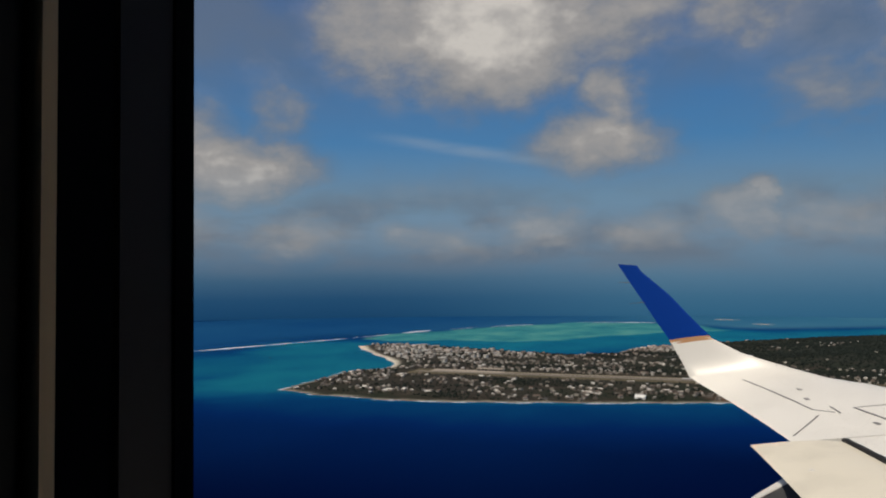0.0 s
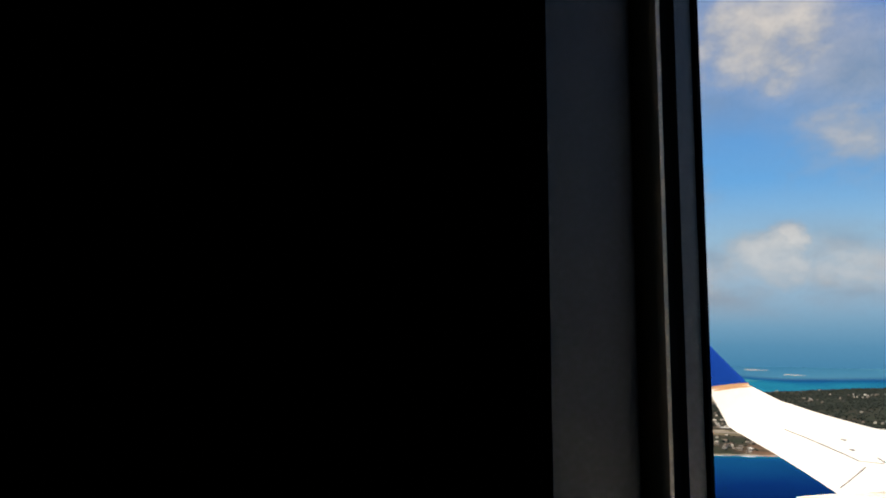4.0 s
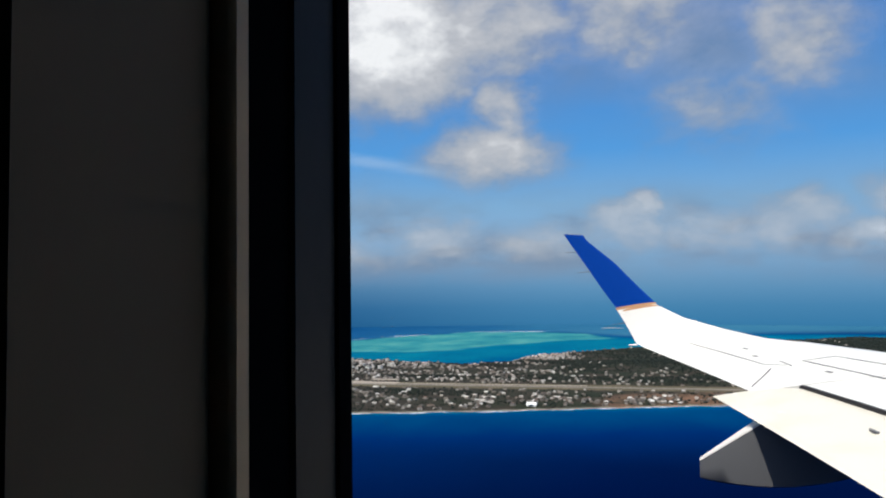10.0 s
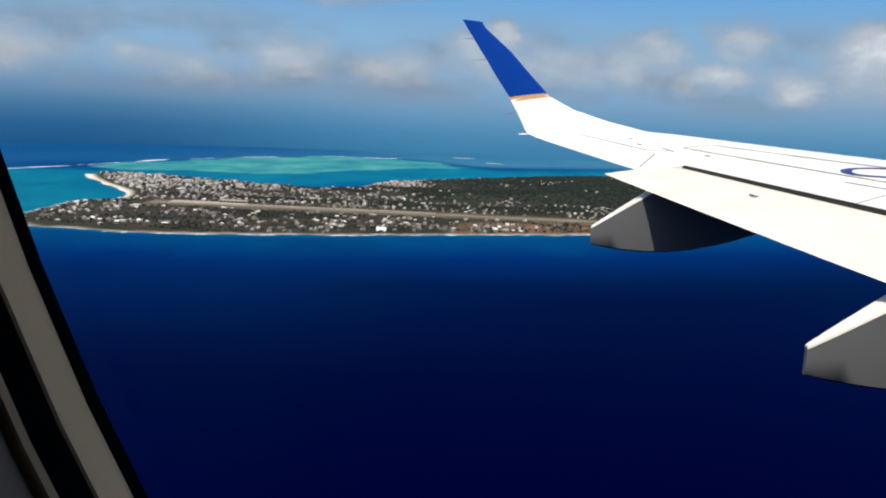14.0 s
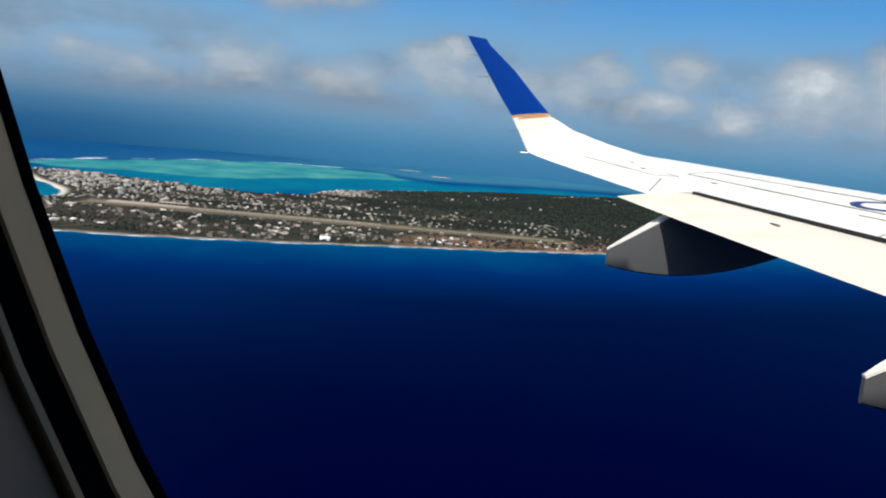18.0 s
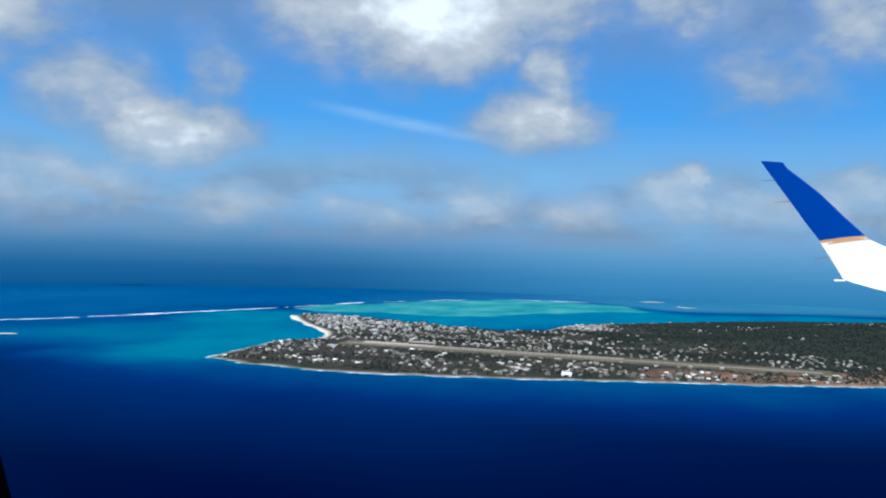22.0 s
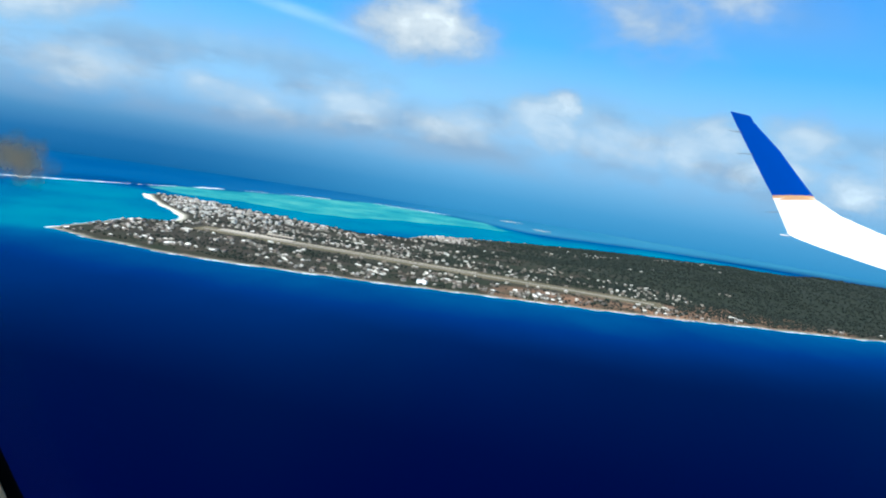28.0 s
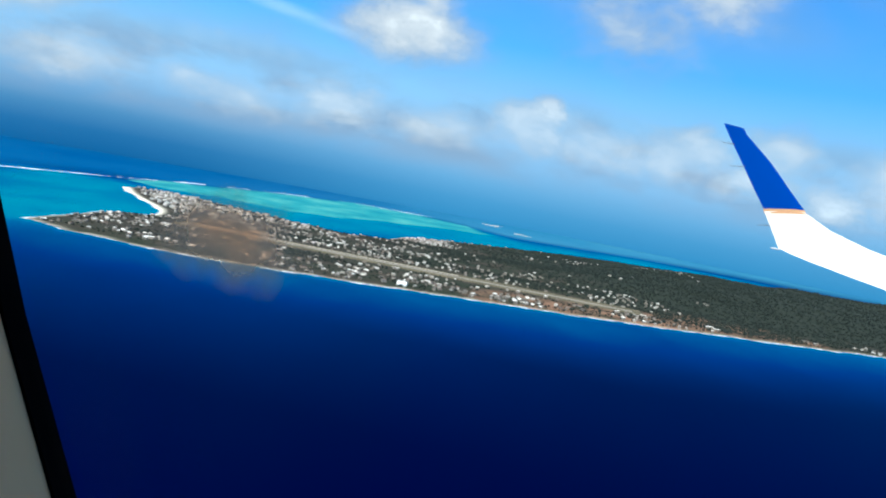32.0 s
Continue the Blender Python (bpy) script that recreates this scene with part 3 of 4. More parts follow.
def section(le, te, thick, n=10, twist=0.0, end=1.0):
    """Ring of an aerofoil between two points; end cuts its tail off at that share of the chord."""
    le, te = Vector(le), Vector(te)
    chord = te - le
    up = Vector((0, -math.sin(twist), math.cos(twist)))
    us = [end * (1 - math.cos(math.pi * i / (n - 1))) / 2 for i in range(n)]
    top = [le + chord * u + up * thick * chord.length * bulge(u) * 1.1 for u in us]
    low = [le + chord * u - up * thick * chord.length * bulge(u) * 0.9 for u in us[1:]]
    if end == 1.0:
        low = low[:-1]
    return top + low[::-1]


def le_at(y):
    return Vector((1.37 - 0.643 * (y - 7.33), y, EYE - 0.26 + 0.0585 * (y - 7.33) - 0.03))


def te_at(y):
    return Vector((0.007 - 0.366 * (y - 7.6), y, EYE - 0.299 + 0.0766 * (y - 7.6)))


def cove_at(y):
    """Rear edge of the fixed wing ahead of the flap."""
    return Vector((1.12 - 0.43 * (y - 5.34), y, EYE - 0.445 + 0.069 * (y - 5.34)))


def flap_te(y):
    return Vector((0.58 - 0.309 * (y - 5.29), y, EYE - 0.50 + 0.078 * (y - 5.29)))


wing = tagged(new("airliner_wing"), "white airliner wing with blue winglet and lowered flap", "wing")
def cut(y):
    le, te = le_at(y), te_at(y)
    return (le.x - cove_at(y).x) / (le.x - te.x)


BAYS = [0.22 + 5.26 * k / 24 for k in range(25)]
SLOT = Vector((0.055, 0, -0.016))   # nose of the flap under the rear edge of the fixed wing
bm = loft(bmesh.new(), [section(le_at(y), te_at(y), 0.10, end=cut(y)) for y in BAYS])
inner = part("inner_panel", bm, WHITE, wing, smooth=True)
bm = loft(bmesh.new(), [section(le_at(y), te_at(y), 0.10) for y in (5.5, 6.0, 6.6, 7.1)], caps=True)
outer_wing = part("outer_panel", bm, WHITE, wing, smooth=True)
bm = loft(bmesh.new(), [section(cove_at(y) + SLOT, flap_te(y), 0.095) for y in [0.3] + BAYS[1:-1] + [5.46]])
flap = part("flap", bm, FLAP, wing, "lowered white flap", smooth=True)
# blended winglet: leading and trailing edge points up the blade
TIP = [((1.50, 7.1, -0.305), (0.19, 7.1, -0.337), 0.1, 0.06), ((1.22, 7.4, -0.27), (0.075, 7.42, -0.31), 0.09, 0.25),
       ((0.80, 7.66, -0.16), (0.007, 7.6, -0.285), 0.08, 0.6), ((0.45, 7.75, -0.05), (-0.06, 7.7, -0.16), 0.075, 1.0),
       ((0.20, 7.8, 0.075), (-0.165, 7.8, 0.02), 0.07, 1.15)]
bm = loft(bmesh.new(), [section(Vector(a) + Vector((0, 0, EYE)), Vector(b) + Vector((0, 0, EYE)), th, twist=tw) for a, b, th, tw in TIP])
winglet = part("winglet_base", bm, WHITE, wing, smooth=True)
TOPS = [((0.195, 7.805, 0.09), (-0.178, 7.805, 0.045), 0.07, 1.15), ((0.02, 7.87, 0.268), (-0.30, 7.87, 0.214), 0.065, 1.18),
        ((-0.18, 7.97, 0.483), (-0.43, 7.96, 0.407), 0.06, 1.18), ((-0.36, 8.05, 0.64), (-0.57, 8.06, 0.61), 0.05, 1.18),
        ((-0.46, 8.1, 0.726), (-0.655, 8.12, 0.735), 0.04, 1.18), ((-0.50, 8.14, 0.785), (-0.70, 8.15, 0.805), 0.03, 1.18)]
bm = loft(bmesh.new(), [section(Vector(a) + Vector((0, 0, EYE)), Vector(b) + Vector((0, 0, EYE)), th, twist=tw) for a, b, th, tw in TOPS])
part("winglet_blade", bm, BLUE, wing, "deep blue winglet blade", smooth=True)
bm = loft(bmesh.new(), [section(Vector((0.234, 7.794, EYE + 0.058)), Vector((-0.156, 7.790, EYE + 0.0)), 0.084, twist=1.14), section(Vector((0.202, 7.802, EYE + 0.074)), Vector((-0.170, 7.802, EYE + 0.020)), 0.078, twist=1.15), section(Vector((0.194, 7.806, EYE + 0.094)), Vector((-0.181, 7.806, EYE + 0.046)), 0.076, twist=1.15)])
part("stripe", bm, GOLD, winglet, "thin gold stripe", smooth=True)


def fairing(y, tail_x, tail_z, length, drop):
    """Slab-sided flap track fairing: body and a thin sheet for the sunlit slope on top of its tail."""
    rings, lid = [], []
    for i in range(25):
        u = i / 24
        x = tail_x + length * u
        w = 0.012 + 0.075 * min(1, u * 3.2) ** 0.8 * (1 - max(0, u - 0.75) * 3.2)
        top = EYE + tail_z + 0.30 * min(1, u * 3.5)
        bot = EYE + tail_z - drop * math.sin(math.pi * (0.25 + 0.75 * u)) * 0.9 + 0.28 * u * u
        top = max(top, bot + 0.02)
        rings.append([(x, y - w, top), (x, y - w * 1.05, (top + bot) / 2), (x, y - w * 0.8, bot + 0.01), (x, y - w * 0.5, bot), (x, y + w * 0.5, bot), (x, y + w * 0.8, bot + 0.01), (x, y + w * 1.05, (top + bot) / 2), (x, y + w, top)])
        if u < 0.36:
            lid.append([(x, y - w - 0.003, top - 0.004), (x, y - w, top + 0.008), (x, y + w, top + 0.008), (x, y + w + 0.003, top - 0.004)])
    return loft(bmesh.new(), rings), loft(bmesh.new(), lid)


for y, tx, tz in ((5.0, 0.42, -0.80), (3.0, 1.05, -0.95)):
    body, lid = fairing(y, tx, tz, 1.5, 0.17)
    # shade goes into the body's dark grey, sunlight into the white tail top
    ob = part("flap_fairing", body, FAIRING_SHADE, wing, "slab-sided fairing under the flap, its shade in the dark grey", smooth=True)
    part("tail_plate", lid, WHITE, ob, "white sheet on the sloping tail, coloured as sunlit")

# control surfaces, seams and fittings on the wing
def on_top(y, u, lift=0.003):
    """A point on the upper skin, u of the chord behind the leading edge."""
    c = te_at(y) - le_at(y)
    return le_at(y) + c * u + Vector((0, 0, 0.10 * c.length * bulge(u) * 1.1 + lift))


def seam(points, width):
    """A thin strip lying on the skin along points (y, u)."""
    rows = []
    pts = [on_top(y, u) for y, u in points]
    for i, a in enumerate(pts):
        d = (pts[min(i + 1, len(pts) - 1)] - pts[max(i - 1, 0)]).normalized()
        s = d.cross(Vector((0, 0, 1))).normalized() * width / 2
        rows.append([a - s, a + s, a + s - Vector((0, 0, 0.012)), a - s - Vector((0, 0, 0.012))])
    return loft(bmesh.new(), rows)


SEAM = paint("seam_grey", (0.13, 0.13, 0.135, 1), 0.6, 0.1)
MARK = paint("marking_blue", srgb(30, 58, 120), 0.45, 0.1)
METAL = paint("bare_metal", (0.55, 0.55, 0.56, 1), 0.35, 0.1, metal=0.8)
for a, b_, w in (((6.155, 0.755), (7.30, 0.726), 0.015), ((2.0, 0.60), (6.13, 0.60), 0.015), ((2.0, 0.33), (6.18, 0.444), 0.008),
                 ((6.13, 0.60), (6.18, 0.444), 0.008), ((4.337, 0.665), (4.6, 0.67), 0.012), ((2.2, 0.665), (4.25, 0.67), 0.007),
                 ((4.283, 0.675), (4.15, 0.82), 0.005), ((2.95, 0.67), (2.85, 0.81), 0.005), ((6.0, 0.78), (5.62, 0.97), 0.010),
                 ((6.02, 0.69), (6.2, 0.67), 0.012), ((6.155, 0.755), (6.05, 0.70), 0.010)):
    steps = [(a[0] + (b_[0] - a[0]) * k / 8, a[1] + (b_[1] - a[1]) * k / 8) for k in range(9)]
    part("seam", seam(steps, w), SEAM, outer_wing if a[0] > 5.49 else inner)
# slot shade painted as a near-black strip lying on the skin
part("cove", seam([(y, cut(y) - 0.006) for y in BAYS[3:]], 0.03), SLOT_SHADE, inner, "near-black strip for the shade in the slot ahead of the flap")
# the same shade as a thin near-black plate down the rear face
rows = []
for y in BAYS[3:]:
    a = on_top(y, cut(y), 0.0)
    rows.append([(a.x - dx, a.y, a.z - dz) for dx, dz in ((0.002, 0.002), (0.009, 0.002), (0.009, 0.13), (0.002, 0.13))])
part("rear_face", loft(bmesh.new(), rows), SLOT_SHADE, inner, "near-black plate for slot shade on the fixed wing's rear face")
ring = [(4.78 + 0.165 * math.sin(2 * math.pi * k / 32), 0.482 + 0.083 * math.cos(2 * math.pi * k / 32)) for k in range(33)]
part("marking", seam(ring, 0.06), MARK, inner, "curved dark blue painted marking")
bm = bmesh.new()
rod = [(0.02, 7.58, -0.30), (-0.06, 7.60, -0.303)]
loft(bm, [[(x, y + 0.006 * math.cos(a), EYE + z + 0.006 * math.sin(a)) for a in (0, 1.57, 3.14, 4.71)] for x, y, z in rod])
part("static_wick", bm, METAL, winglet, "short pale rod at the tip")
for a, d in (((-0.43, 7.96, 0.407), (-0.13, 0.0, -0.012)), ((-0.57, 8.06, 0.61), (-0.11, 0.0, 0.0)), ((-0.10, 7.73, -0.10), (-0.12, 0.0, -0.02))):
    bm = loft(bmesh.new(), [[(a[0] + d[0] * k, a[1] + r * math.cos(q), EYE + a[2] + d[2] * k + r * math.sin(q)) for q in (0, 1.57, 3.14, 4.71)] for k, r in ((-0.1, 0.004), (0.3, 0.003), (1.0, 0.0015))])
    part("discharge_rod", bm, SEAM, wing, "thin dark static discharge rod")
bm = bmesh.new()
loft(bm, [[(0.53 + 0.04 * math.cos(k), 7.722 + 0.016 * math.sin(k) * math.cos(q), EYE - 0.088 + 0.016 * math.sin(k) * math.sin(q)) for q in [math.pi * j / 6 for j in range(12)]] for k in [0.15 + 2.84 * i / 7 for i in range(8)]])
part("position_light", bm, METAL, winglet, "small glossy light cover", smooth=True)
for y, u in ((6.43, 0.68), (6.75, 0.60), (5.7, 0.66)):
    part("fuel_cap", seam([(y, u), (y + 0.05, u)], 0.03), SEAM, outer_wing if y > 5.49 else inner)

a, c = cove_at(4.44) + SLOT, flap_te(4.44)
spot = a + (c - a) * 0.46 + Vector((0, 0, 0.095 * (c - a).length * bulge(0.46) * 1.1 + 0.001))
bm = loft(bmesh.new(), [[spot + Vector((0.022 * math.cos(k), 0.05 * math.sin(k), z - 0.022 * 0.22 * math.cos(k))) for k in [math.pi * j / 8 for j in range(16)]] for z in (-0.006, 0.004)])
part("drain_cap", bm, SEAM, flap, "small dark oval cap")

# wing shaped to fit the camera's view: outer bays drawn in, flap bays pushed out along rays from the cabin
VIEW_EYE = Vector((-0.1, 0.0, EYE + 0.05))


def fit_view(p):
    k = 1.045 + 0.01955 * (p.y - 3.0) - 0.01289 * (p.y - 3.0) * (p.y - 5.2) if p.y > 3.0 else 1.0 + 0.015 * p.y
    return VIEW_EYE + (p - VIEW_EYE) * k + Vector((0, 0, 0.08))


for ob in wing.children_recursive:
    for v in ob.data.vertices:
        v.co = fit_view(v.co)

# ---- runway and airfield ----
def strip(name, line, half, lift, material, a=0.0, b_=1.0, side=0.0, n=60):
    """A paved strip along a straight line from share a to b_, set off sideways."""
    (ax, ay), (bx, by) = line
    d = Vector((bx - ax, by - ay, 0))
    s = Vector((-d.y, d.x, 0)).normalized()
    rows = []
    for k in range(n + 1):
        c = Vector((ax, ay, 0)) + d * (a + (b_ - a) * k / n) + s * side
        l, r = c - s * half, c + s * half
        rows.append([(l.x, l.y, 3.2 + lift), (r.x, r.y, 3.2 + lift), (r.x, r.y, 2.6), (l.x, l.y, 2.6)])
    return part(name, loft(bmesh.new(), rows), material)


g = Graph("runway_asphalt")
p = g.coords()
ASPHALT = g.done(g.ramp(g.noise(g.vmath("MULTIPLY", p, (0.02, 0.2, 0.0)), 1.0, 5.0), [(0.3, (0.13, 0.115, 0.10, 1)), (0.7, (0.23, 0.20, 0.165, 1))]), 0.9)
g = Graph("dry_grass")
p = g.coords()
GRASS = g.done(g.ramp(g.noise(g.vmath("MULTIPLY", p, (0.012, 0.05, 0.0)), 1.0, 6.0, 0.7), [(0.3, (0.05, 0.05, 0.03, 1)), (0.5, (0.10, 0.085, 0.055, 1)), (0.7, (0.2, 0.16, 0.11, 1))]), 0.95, spec=0.1)
CONCRETE = paint("apron_concrete", (0.36, 0.31, 0.26, 1), 0.85, 0.2, 0.03, 0.4)
tagged(strip("airfield_grass", RUNWAY, 46, 0.2, GRASS, -0.01, 1.02), "dry brown grass strip along the runway", "grass", kind="structure")
tagged(strip("runway", RUNWAY, 10, 0.45, ASPHALT), "long grey brown asphalt runway beside the shore", "runway", kind="structure")
tagged(strip("apron", RUNWAY, 20, 0.5, CONCRETE, 0.03, 0.20, 34), "pale concrete apron beside the runway", "apron", kind="structure")
tagged(strip("taxiway", RUNWAY, 5, 0.5, CONCRETE, 0.2, 0.62, 26), "pale concrete taxiway", "taxiway", kind="structure")

# ---- buildings ----
def tinted(name, stops, rough=0.7):
    g = Graph(name)
    grime = g.noise(g.coords(), 0.6, 4.0)
    c = g.ramp(g.rand(), stops)
    return g.done(g.mix(g.math("MULTIPLY", grime, 0.35), c, (0.2, 0.19, 0.17, 1)), rough)


def tinted_isle(name, stops):
    g = Graph(name)
    grime = g.noise(g.coords(), 0.3, 4.0)
    c = g.ramp(g.island(), stops)
    return g.done(g.mix(g.math("MULTIPLY", grime, 0.35), c, (0.2, 0.19, 0.17, 1)), 0.7)


ROOFS = [(0.0, (0.86, 0.83, 0.79, 1)), (0.14, (0.55, 0.49, 0.43, 1)), (0.22, (0.12, 0.10, 0.085, 1)), (0.4, (0.06, 0.05, 0.042, 1)), (0.6, (0.14, 0.08, 0.058, 1)), (0.74, (0.10, 0.09, 0.08, 1)), (0.84, (0.60, 0.55, 0.50, 1)), (1.0, (0.90, 0.88, 0.85, 1))]
WALLS = [(0.0, (0.30, 0.26, 0.22, 1)), (0.4, (0.16, 0.13, 0.105, 1)), (0.7, (0.56, 0.52, 0.46, 1)), (0.8, (0.20, 0.15, 0.12, 1)), (1.0, (0.14, 0.12, 0.10, 1))]
WHITEWALL = paint("white_stucco", (0.72, 0.70, 0.66, 1), 0.8, 0.15, 0.2, 2.0)
ROOF, WALL = tinted("house_roof", ROOFS), tinted("house_wall", WALLS)
ROOF_I, WALL_I = tinted_isle("town_roofs", ROOFS), tinted_isle("town_walls", WALLS)
GLASS = paint("window_dark", (0.04, 0.05, 0.06, 1), 0.15, 0.1)
rng = np.random.RandomState(11)


def house(kind, w, d, h):
    th = new("house")
    part("wall", box(bmesh.new(), (-w / 2, -d / 2, -1.2), (w / 2, d / 2, h)), WALL, th)
    o = 0.5
    if kind == "flat":
        bm = box(bmesh.new(), (-w / 2 - 0.2, -d / 2 - 0.2, h), (w / 2 + 0.2, d / 2 + 0.2, h + 0.5))
        box(bm, (-w / 5, -d / 6, h + 0.5), (w / 12, d / 6, h + 2.0))
    else:
        inset = 0.0 if kind == "gable" else d * 0.45
        a = [(-w / 2 - o, -d / 2 - o, h), (w / 2 + o, -d / 2 - o, h), (w / 2 + o, d / 2 + o, h), (-w / 2 - o, d / 2 + o, h)]
        t = [(-w / 2 - o + inset, -0.05, h + d * 0.3), (w / 2 + o - inset, -0.05, h + d * 0.3), (w / 2 + o - inset, 0.05, h + d * 0.3), (-w / 2 - o + inset, 0.05, h + d * 0.3)]
        bm = loft(bmesh.new(), [a, t])
    part("roof", bm, ROOF, th)
    for k in (-0.28, 0.28):
        part("window", box(bmesh.new(), (k * w - 0.7, -d / 2 - 0.06, h * 0.35), (k * w + 0.7, -d / 2 + 0.05, h * 0.75)), GLASS, th)
    part("door", box(bmesh.new(), (-0.55, -d / 2 - 0.07, -0.2), (0.55, -d / 2 + 0.05, h * 0.7)), GLASS, th)
    return th


def spots(n, x0, x1, y0, y1, weight, gap):
    """Random places on dry land, clear of the airfield and of each other."""
    got = []
    cells = {}
    while len(got) < n:
        px, py = rng.uniform(x0, x1, 4000), rng.uniform(y0, y1, 4000)
        ok = (coast(px, py) > 16) & (along(BEACH, px, py) > 36) & (along(RUNWAY, px, py) > 52) & (rng.rand(4000) < weight(px, py))
        zz = height(px, py)
        before = len(got)
        for x, y, z in zip(px[ok], py[ok], zz[ok]):
            key = (int(x // gap), int(y // gap))
            if any((key[0] + i, key[1] + j) in cells and math.hypot(cells[(key[0] + i, key[1] + j)][0] - x, cells[(key[0] + i, key[1] + j)][1] - y) < gap for i in (-1, 0, 1) for j in (-1, 0, 1)):
                continue
            cells[key] = (x, y)
            got.append((x, y, z))
            if len(got) == n:
                break
        if len(got) - before < 3:
            break
    return got


def grove(px, py):
    """Long dark groves between the built-up strips."""
    return ease(wobble(px * 0.45, py * 1.15, 120, 31), 0.0, 0.22)


def town(px, py):
    """How densely the land is built up."""
    d = along(RUNWAY, px, py)
    c = ease(-350 - px + 200 * wobble(px, py, 260, 21), -250, 150)
    side = 0.55 * ease(260 - d, 0, 120) * ease(420 - px, 0, 300) + 0.30 * ease(90 - coast(px, py), 0, 60) * (py < 2200)
    cape = 0.9 * ease(170 - np.hypot(px + 395, py - 2590), 0, 60)
    mid = 0.1 * ease(wobble(px, py, 240, 22), 0.1, 0.5) * ease(700 - px, 0, 500)
    return np.clip(np.maximum(np.maximum(np.maximum(c, side), mid), cape) * (0.06 + 0.94 * ease(wobble(px, py, 130, 23), -0.12, 0.22)) * (1 - 0.97 * grove(px, py)) * (0.04 + 0.96 * ease(wobble(px, py, 52, 61), -0.1, 0.3)) , 0, 1)


KINDS = [house("gable", 8, 5.5, 3.0), house("hip", 7, 5.5, 3.0), house("flat", 8, 6, 3.6), house("gable", 11, 5.5, 3.2), house("hip", 9, 6.5, 4.8), house("flat", 6, 5, 3.0)]
LOOKS = ["small gabled house with sheet roof among trees", "hip-roofed bungalow with light walls", "flat-roofed concrete house with roof tank", "long gabled house under a sheet metal roof", "tall two-storey house under a hipped roof", "small flat-roofed block house"]
for ob, look_ in zip(KINDS, LOOKS):
    tagged(ob, look_, "house", "houses near the shore")
near_shore = spots(200, -1040, 500, 1360, 1800, lambda x, y: town(x, y) * ease(1740 - y, 0, 120), 15)
for k, (x, y, z) in enumerate(near_shore):
    m = pose(x, y, z, 0, 0, rng.choice([-5, 85, 20, -30]) + rng.uniform(-8, 8))
    if k < len(KINDS):
        KINDS[k].matrix_basis = m
    else:
        copy_thing(KINDS[k % len(KINDS)], m)


def crowd(name, places, size, material_wall, material_roof, label, category, group=""):
    """Many plain houses far off in one mesh: walls and pitched or flat roofs."""
    V, F, M = [], [], []
    for x, y, z in places:
        w, d, h = size()
        a = rng.choice([0.0, 1.5]) + rng.uniform(-0.3, 0.3)
        c, s = math.cos(a), math.sin(a)
        b0 = len(V)
        rise = 0.0 if rng.rand() < 0.45 else d * 0.28
        pts = [(-w, -d, -1.5), (w, -d, -1.5), (w, d, -1.5), (-w, d, -1.5), (-w, -d, h), (w, -d, h), (w, d, h), (-w, d, h)]
        pts += [(-w * 1.06, -d * 1.08, h), (w * 1.06, -d * 1.08, h), (w * 1.06, d * 1.08, h), (-w * 1.06, d * 1.08, h)]
        pts += [(-w * 0.9, -d * 0.03 if rise else -d, h + rise + 0.3), (w * 0.9, -d * 0.03 if rise else -d, h + rise + 0.3), (w * 0.9, d * 0.03 if rise else d, h + rise + 0.3), (-w * 0.9, d * 0.03 if rise else d, h + rise + 0.3)]
        V += [(x + px * c - py * s, y + px * s + py * c, z + pz) for px, py, pz in pts]
        for q in ((0, 1, 5, 4), (1, 2, 6, 5), (2, 3, 7, 6), (3, 0, 4, 7)):
            F.append([b0 + i for i in q])
            M.append(0)
        for q in ((8, 9, 13, 12), (9, 10, 14, 13), (10, 11, 15, 14), (11, 8, 12, 15), (12, 13, 14, 15), (11, 10, 9, 8)):
            F.append([b0 + i for i in q])
            M.append(1)
    ob = sheet(name, V, F, material_wall)
    ob.data.materials.append(material_roof)
    ob.data.polygons.foreach_set("material_index", M)
    return tagged(ob, label, category, group, "stuff")


far_houses = spots(1250, -1400, 900, 1440, 3300, lambda x, y: town(x, y) * (0.4 + 0.6 * ease(y + np.where(x < -900, 500, 0), 1720, 1800)), 15)
crowd("town_houses", far_houses, lambda: (rng.uniform(2.2, 5.0) * (1.9 if rng.rand() < 0.07 else 1.0), rng.uniform(2.0, 3.6), rng.uniform(2.6, 4.6)), WALL_I, ROOF_I, "crowded low town houses with pale and rusty roofs", "houses")


PALE_ROOFS = [(0.0, (0.80, 0.77, 0.73, 1)), (0.2, (0.62, 0.56, 0.50, 1)), (0.36, (0.26, 0.21, 0.18, 1)), (0.62, (0.14, 0.115, 0.10, 1)), (0.84, (0.46, 0.40, 0.35, 1)), (1.0, (0.84, 0.82, 0.79, 1))]
white_town = spots(300, -1390, -300, 1930, 2700, lambda x, y: np.maximum(ease(-x + 0.3 * y, 1400, 1850) * (0.1 + 0.8 * ease(wobble(x, y, 50, 62), -0.35, 0.2)), 0.5 * ease(120 - np.hypot(x + 385, y - 2590), 0, 60)) + 0.004, 11)
crowd("resort_houses", white_town, lambda: (rng.uniform(2.6, 5.5), rng.uniform(2.2, 3.8), rng.uniform(3, 6.5)), tinted_isle("resort_walls", PALE_ROOFS), tinted_isle("resort_roofs", PALE_ROOFS), "packed white resort houses by the beach", "houses")


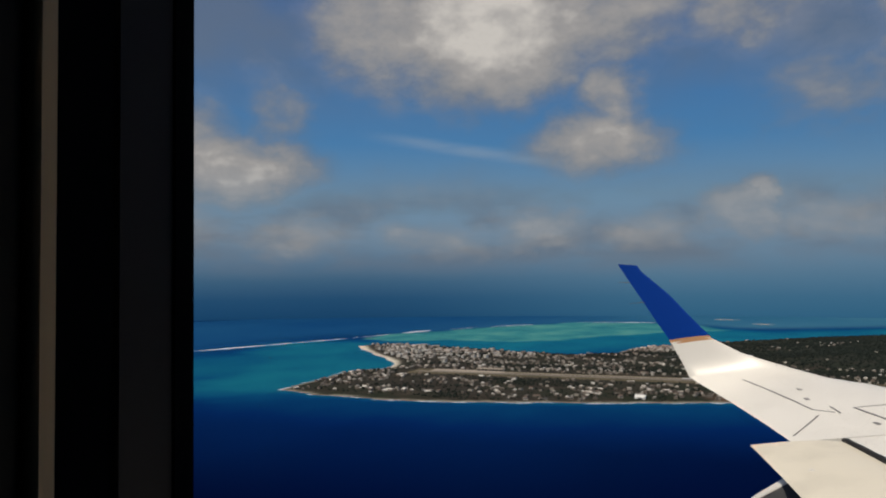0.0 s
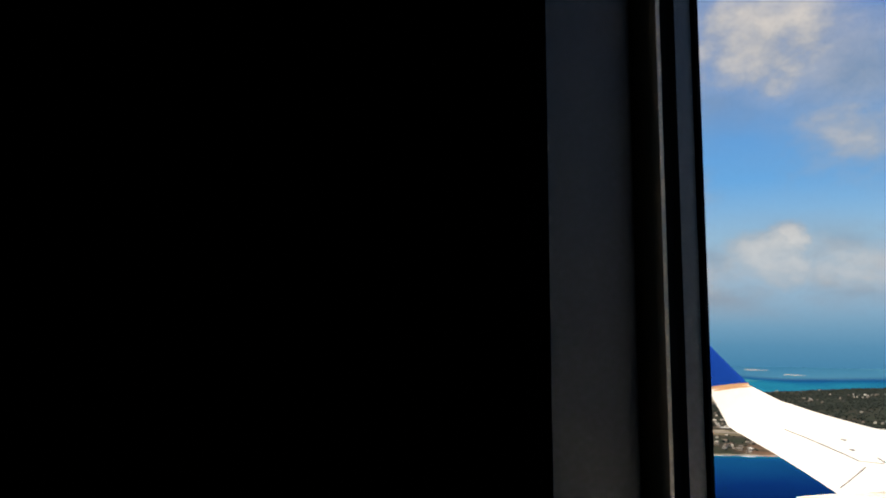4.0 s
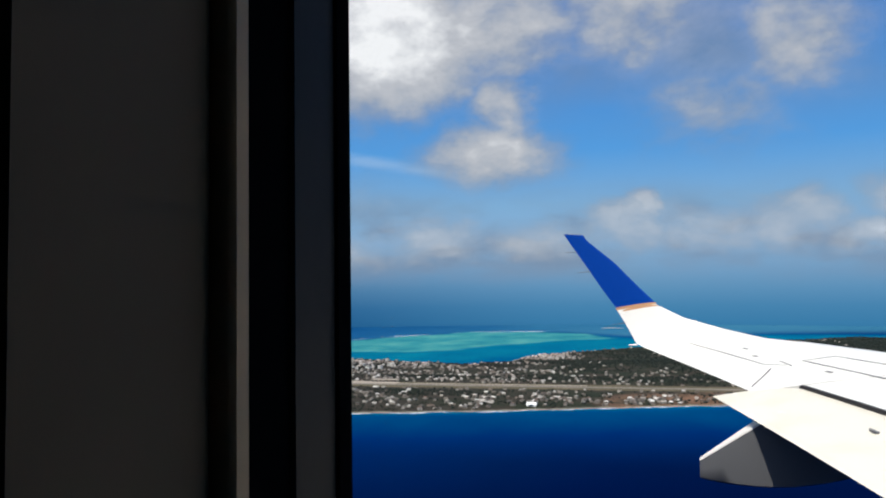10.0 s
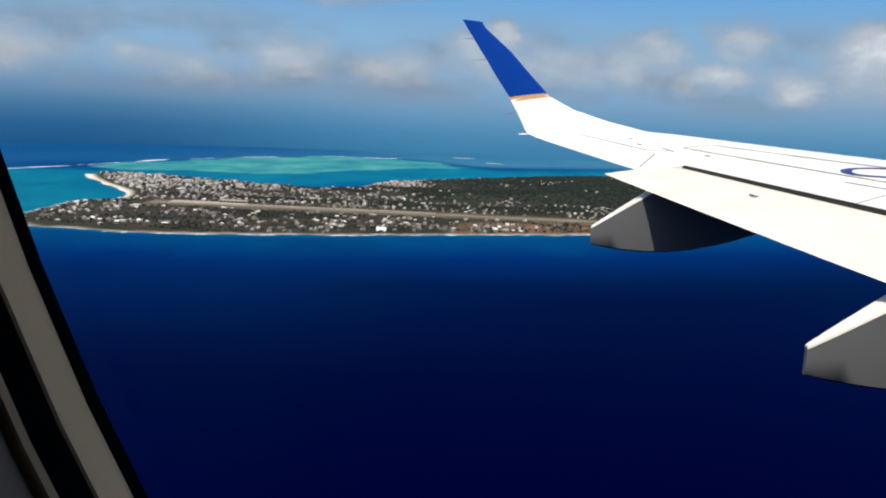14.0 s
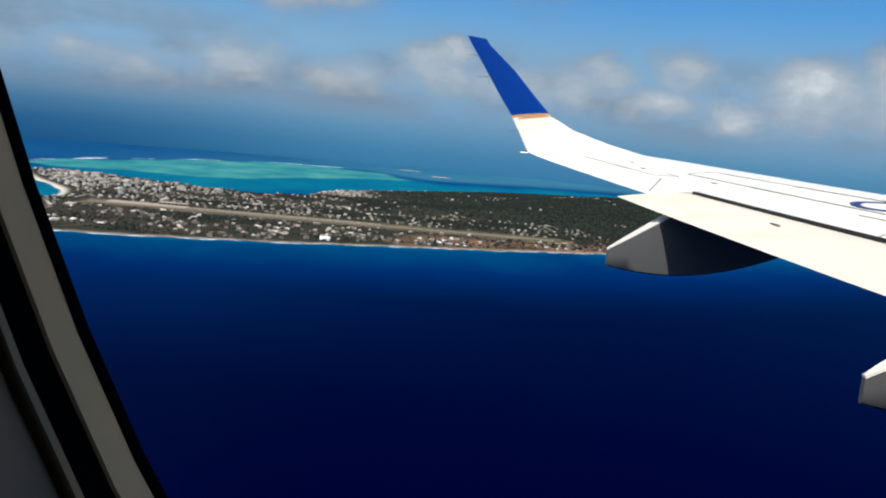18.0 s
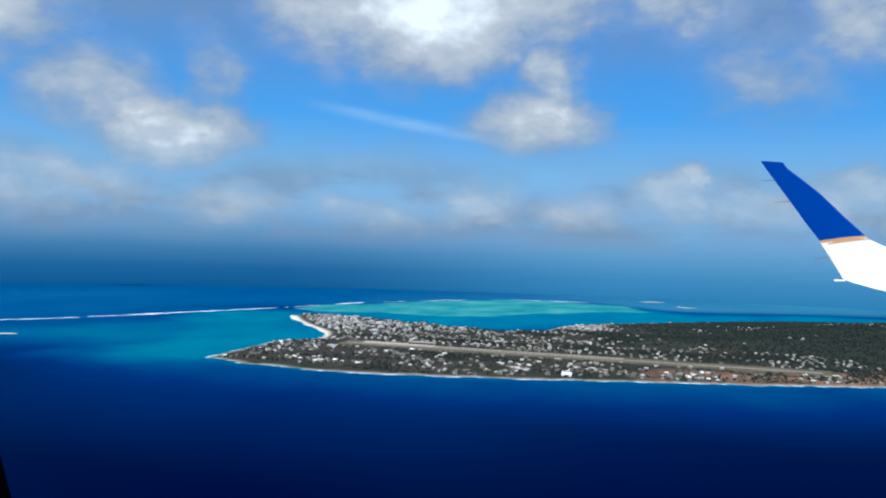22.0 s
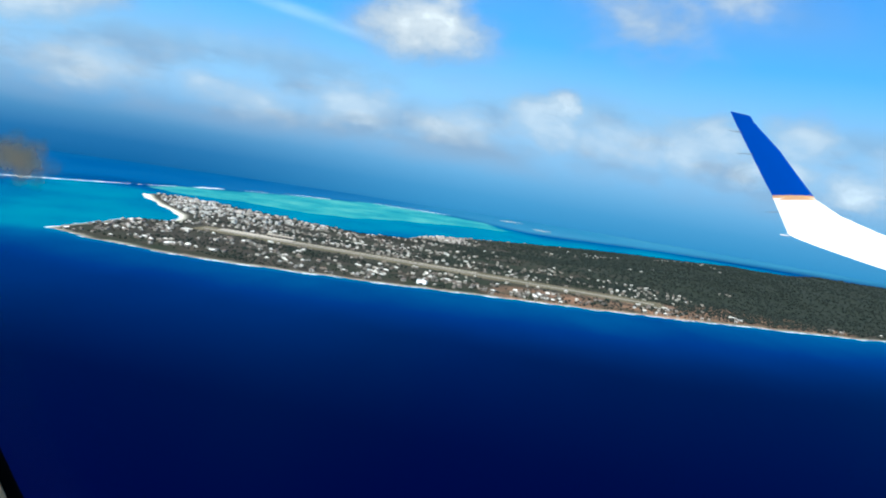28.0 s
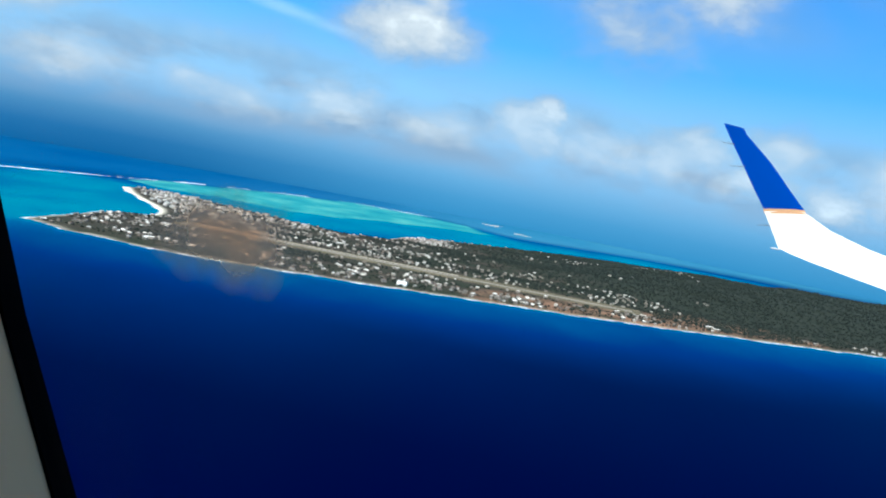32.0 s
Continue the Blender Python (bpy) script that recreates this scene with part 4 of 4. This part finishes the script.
def tower_block(w, d, floors):
    th = tagged(new("apartment_building"), "white concrete hotel block with rows of dark windows", "building", "blocks in the town")
    h = floors * 3.1
    part("wall", box(bmesh.new(), (-w / 2, -d / 2, -1.5), (w / 2, d / 2, h)), WHITEWALL, th)
    part("roof", box(bmesh.new(), (-w / 2 - 0.3, -d / 2 - 0.3, h), (w / 2 + 0.3, d / 2 + 0.3, h + 0.8)), ROOF, th)
    for f in range(floors):
        n = int(w // 4)
        for k in range(n):
            x = (k + 0.5) / n * w - w / 2
            part("window", box(bmesh.new(), (x - 1.1, -d / 2 - 0.08, f * 3.1 + 1.0), (x + 1.1, -d / 2 + 0.05, f * 3.1 + 2.4)), GLASS, th)
    return th


BLOCKS = [tower_block(15, 9, 2), tower_block(12, 9, 3), tower_block(20, 9, 2)]
for k, (x, y, z) in enumerate(spots(28, -1380, -560, 1960, 2460, lambda x, y: ease(-x, 500, 1300), 26)):
    m = pose(x, y, z, 0, 0, rng.uniform(-25, 25))
    if k < 3:
        BLOCKS[k].matrix_basis = m
    else:
        copy_thing(BLOCKS[k % 3], m)

# hangar with a vaulted roof, terminal and its pier beside the apron
th = tagged(new("hangar"), "white vaulted hangar beside the runway", "hangar")
th.location = (-262, 1530, 2.8)
th.scale = (0.72, 0.72, 0.72)
WHITEROOF = paint("hangar_white", (0.8, 0.8, 0.79, 1), 0.5, 0.1, 0.2, 2.0)
part("roof", loft(bmesh.new(), [[(x, 11 * math.cos(math.pi * k / 12), 3 + 7 * math.sin(math.pi * k / 12)) for k in range(13)] for x in (-14, 14)]), WHITEROOF, th)
part("wall", box(bmesh.new(), (-13.6, -10.8, -2), (13.6, 10.8, 3.0)), WHITEROOF, th)
part("door", box(bmesh.new(), (-6, -11.2, -0.5), (6, -10.7, 3.0)), GLASS, th)
th = tagged(new("terminal_building"), "long low airport terminal with pale roof", "terminal")
th.location = (-690, 1845, 3.2)
th.rotation_euler = (0, 0, radians(4))
part("wall", box(bmesh.new(), (-34, -9, -1), (34, 9, 5)), WALL, th)
part("roof", box(bmesh.new(), (-36, -11, 5), (36, 11, 6)), CONCRETE, th)
for k in range(7):
    part("window", box(bmesh.new(), (-33 + k * 9.6, -9.2, 1.2), (-26 + k * 9.6, -8.9, 4.0)), GLASS, th)

# ---- trees ----
g = Graph("foliage")
iso = g.island()
FOLIAGE = g.done(g.mix(g.noise(g.coords(), 0.5, 3.0), g.ramp(iso, [(0.0, (0.014, 0.021, 0.019, 1)), (0.5, (0.019, 0.025, 0.022, 1)), (1.0, (0.026, 0.031, 0.026, 1))]), (0.018, 0.024, 0.021, 1)), 0.9, spec=0.1)


def groves(name, places, size, label):
    """Leafy clumps of uneven outline, several to a tree, in one mesh."""
    t = (1 + 5 ** 0.5) / 2
    base = np.array([(-1, t, 0), (1, t, 0), (-1, -t, 0), (1, -t, 0), (0, -1, t), (0, 1, t), (0, -1, -t), (0, 1, -t), (t, 0, -1), (t, 0, 1), (-t, 0, -1), (-t, 0, 1)]) / 1.9
    tri = np.array([(0, 11, 5), (0, 5, 1), (0, 1, 7), (0, 7, 10), (0, 10, 11), (1, 5, 9), (5, 11, 4), (11, 10, 2), (10, 7, 6), (7, 1, 8), (3, 9, 4), (3, 4, 2), (3, 2, 6), (3, 6, 8), (3, 8, 9), (4, 9, 5), (2, 4, 11), (6, 2, 10), (8, 6, 7), (9, 8, 1)])
    P = np.array(places)
    n = len(P)
    s = rng.uniform(*size, (n, 1, 1)) * rng.uniform(0.7, 1.25, (n, 1, 3)) * np.array([1, 1, 0.62])
    V = base[None] * s * rng.uniform(0.65, 1.3, (n, 12, 1)) + P[:, None] + np.array([0, 0, 1.0]) * s[:, :, 2:] * 0.6
    F = tri[None] + 12 * np.arange(n)[:, None, None]
    ob = sheet(name, V.reshape(-1, 3), F.reshape(-1, 3).tolist(), FOLIAGE)
    return tagged(ob, label, "trees", kind="stuff")


groves("woods", spots(26000, -1000, 2900, 1450, 3750, lambda x, y: ease(x + 0.15 * (y - 1600) + 200 * wobble(x, y, 300, 11), -200, 500) * (coast(x, y) > 14), 5.0), (2.1, 4.3), "dense dark green woods on low hills")
groves("town_trees", spots(9500, -1480, 700, 1400, 3300, lambda x, y: (coast(x, y) > 10) * (0.05 + 0.95 * grove(x, y)) * (along(RUNWAY, x, y) > 30), 6), (1.8, 3.6), "dark green trees between the houses")

# ---- sand bars on the reef ----
SAND = paint("wet_sand", (0.6, 0.54, 0.44, 1), 0.9, 0.15, 0.05, 0.6)


def sand_bar(x, y, length, width, turn, label):
    rings = []
    for k, h in ((1.0, -0.6), (0.8, 0.5), (0.45, 1.1), (0.1, 1.3)):
        rings.append([(length * k * math.cos(a) * (1 + 0.18 * math.sin(3 * a + 1)), width * k * math.sin(a) * (1 + 0.2 * math.cos(2 * a)), h) for a in [2 * math.pi * i / 28 for i in range(28)]])
    ob = part("sand_bar", loft(bmesh.new(), rings), SAND, None, label, smooth=True)
    ob.matrix_world = pose(x, y, 0, 0, 0, turn)
    return tagged(ob, label, "sand bar", "sand bars on the reef")


sand_bar(-300, 4420, 70, 16, 4, "low pale sand bar at the reef end")
sand_bar(-110, 4060, 60, 12, -20, "narrow sand spit washed by waves")
sand_bar(-1690, 1480, 34, 9, 40, "small sand bar in the shallows")
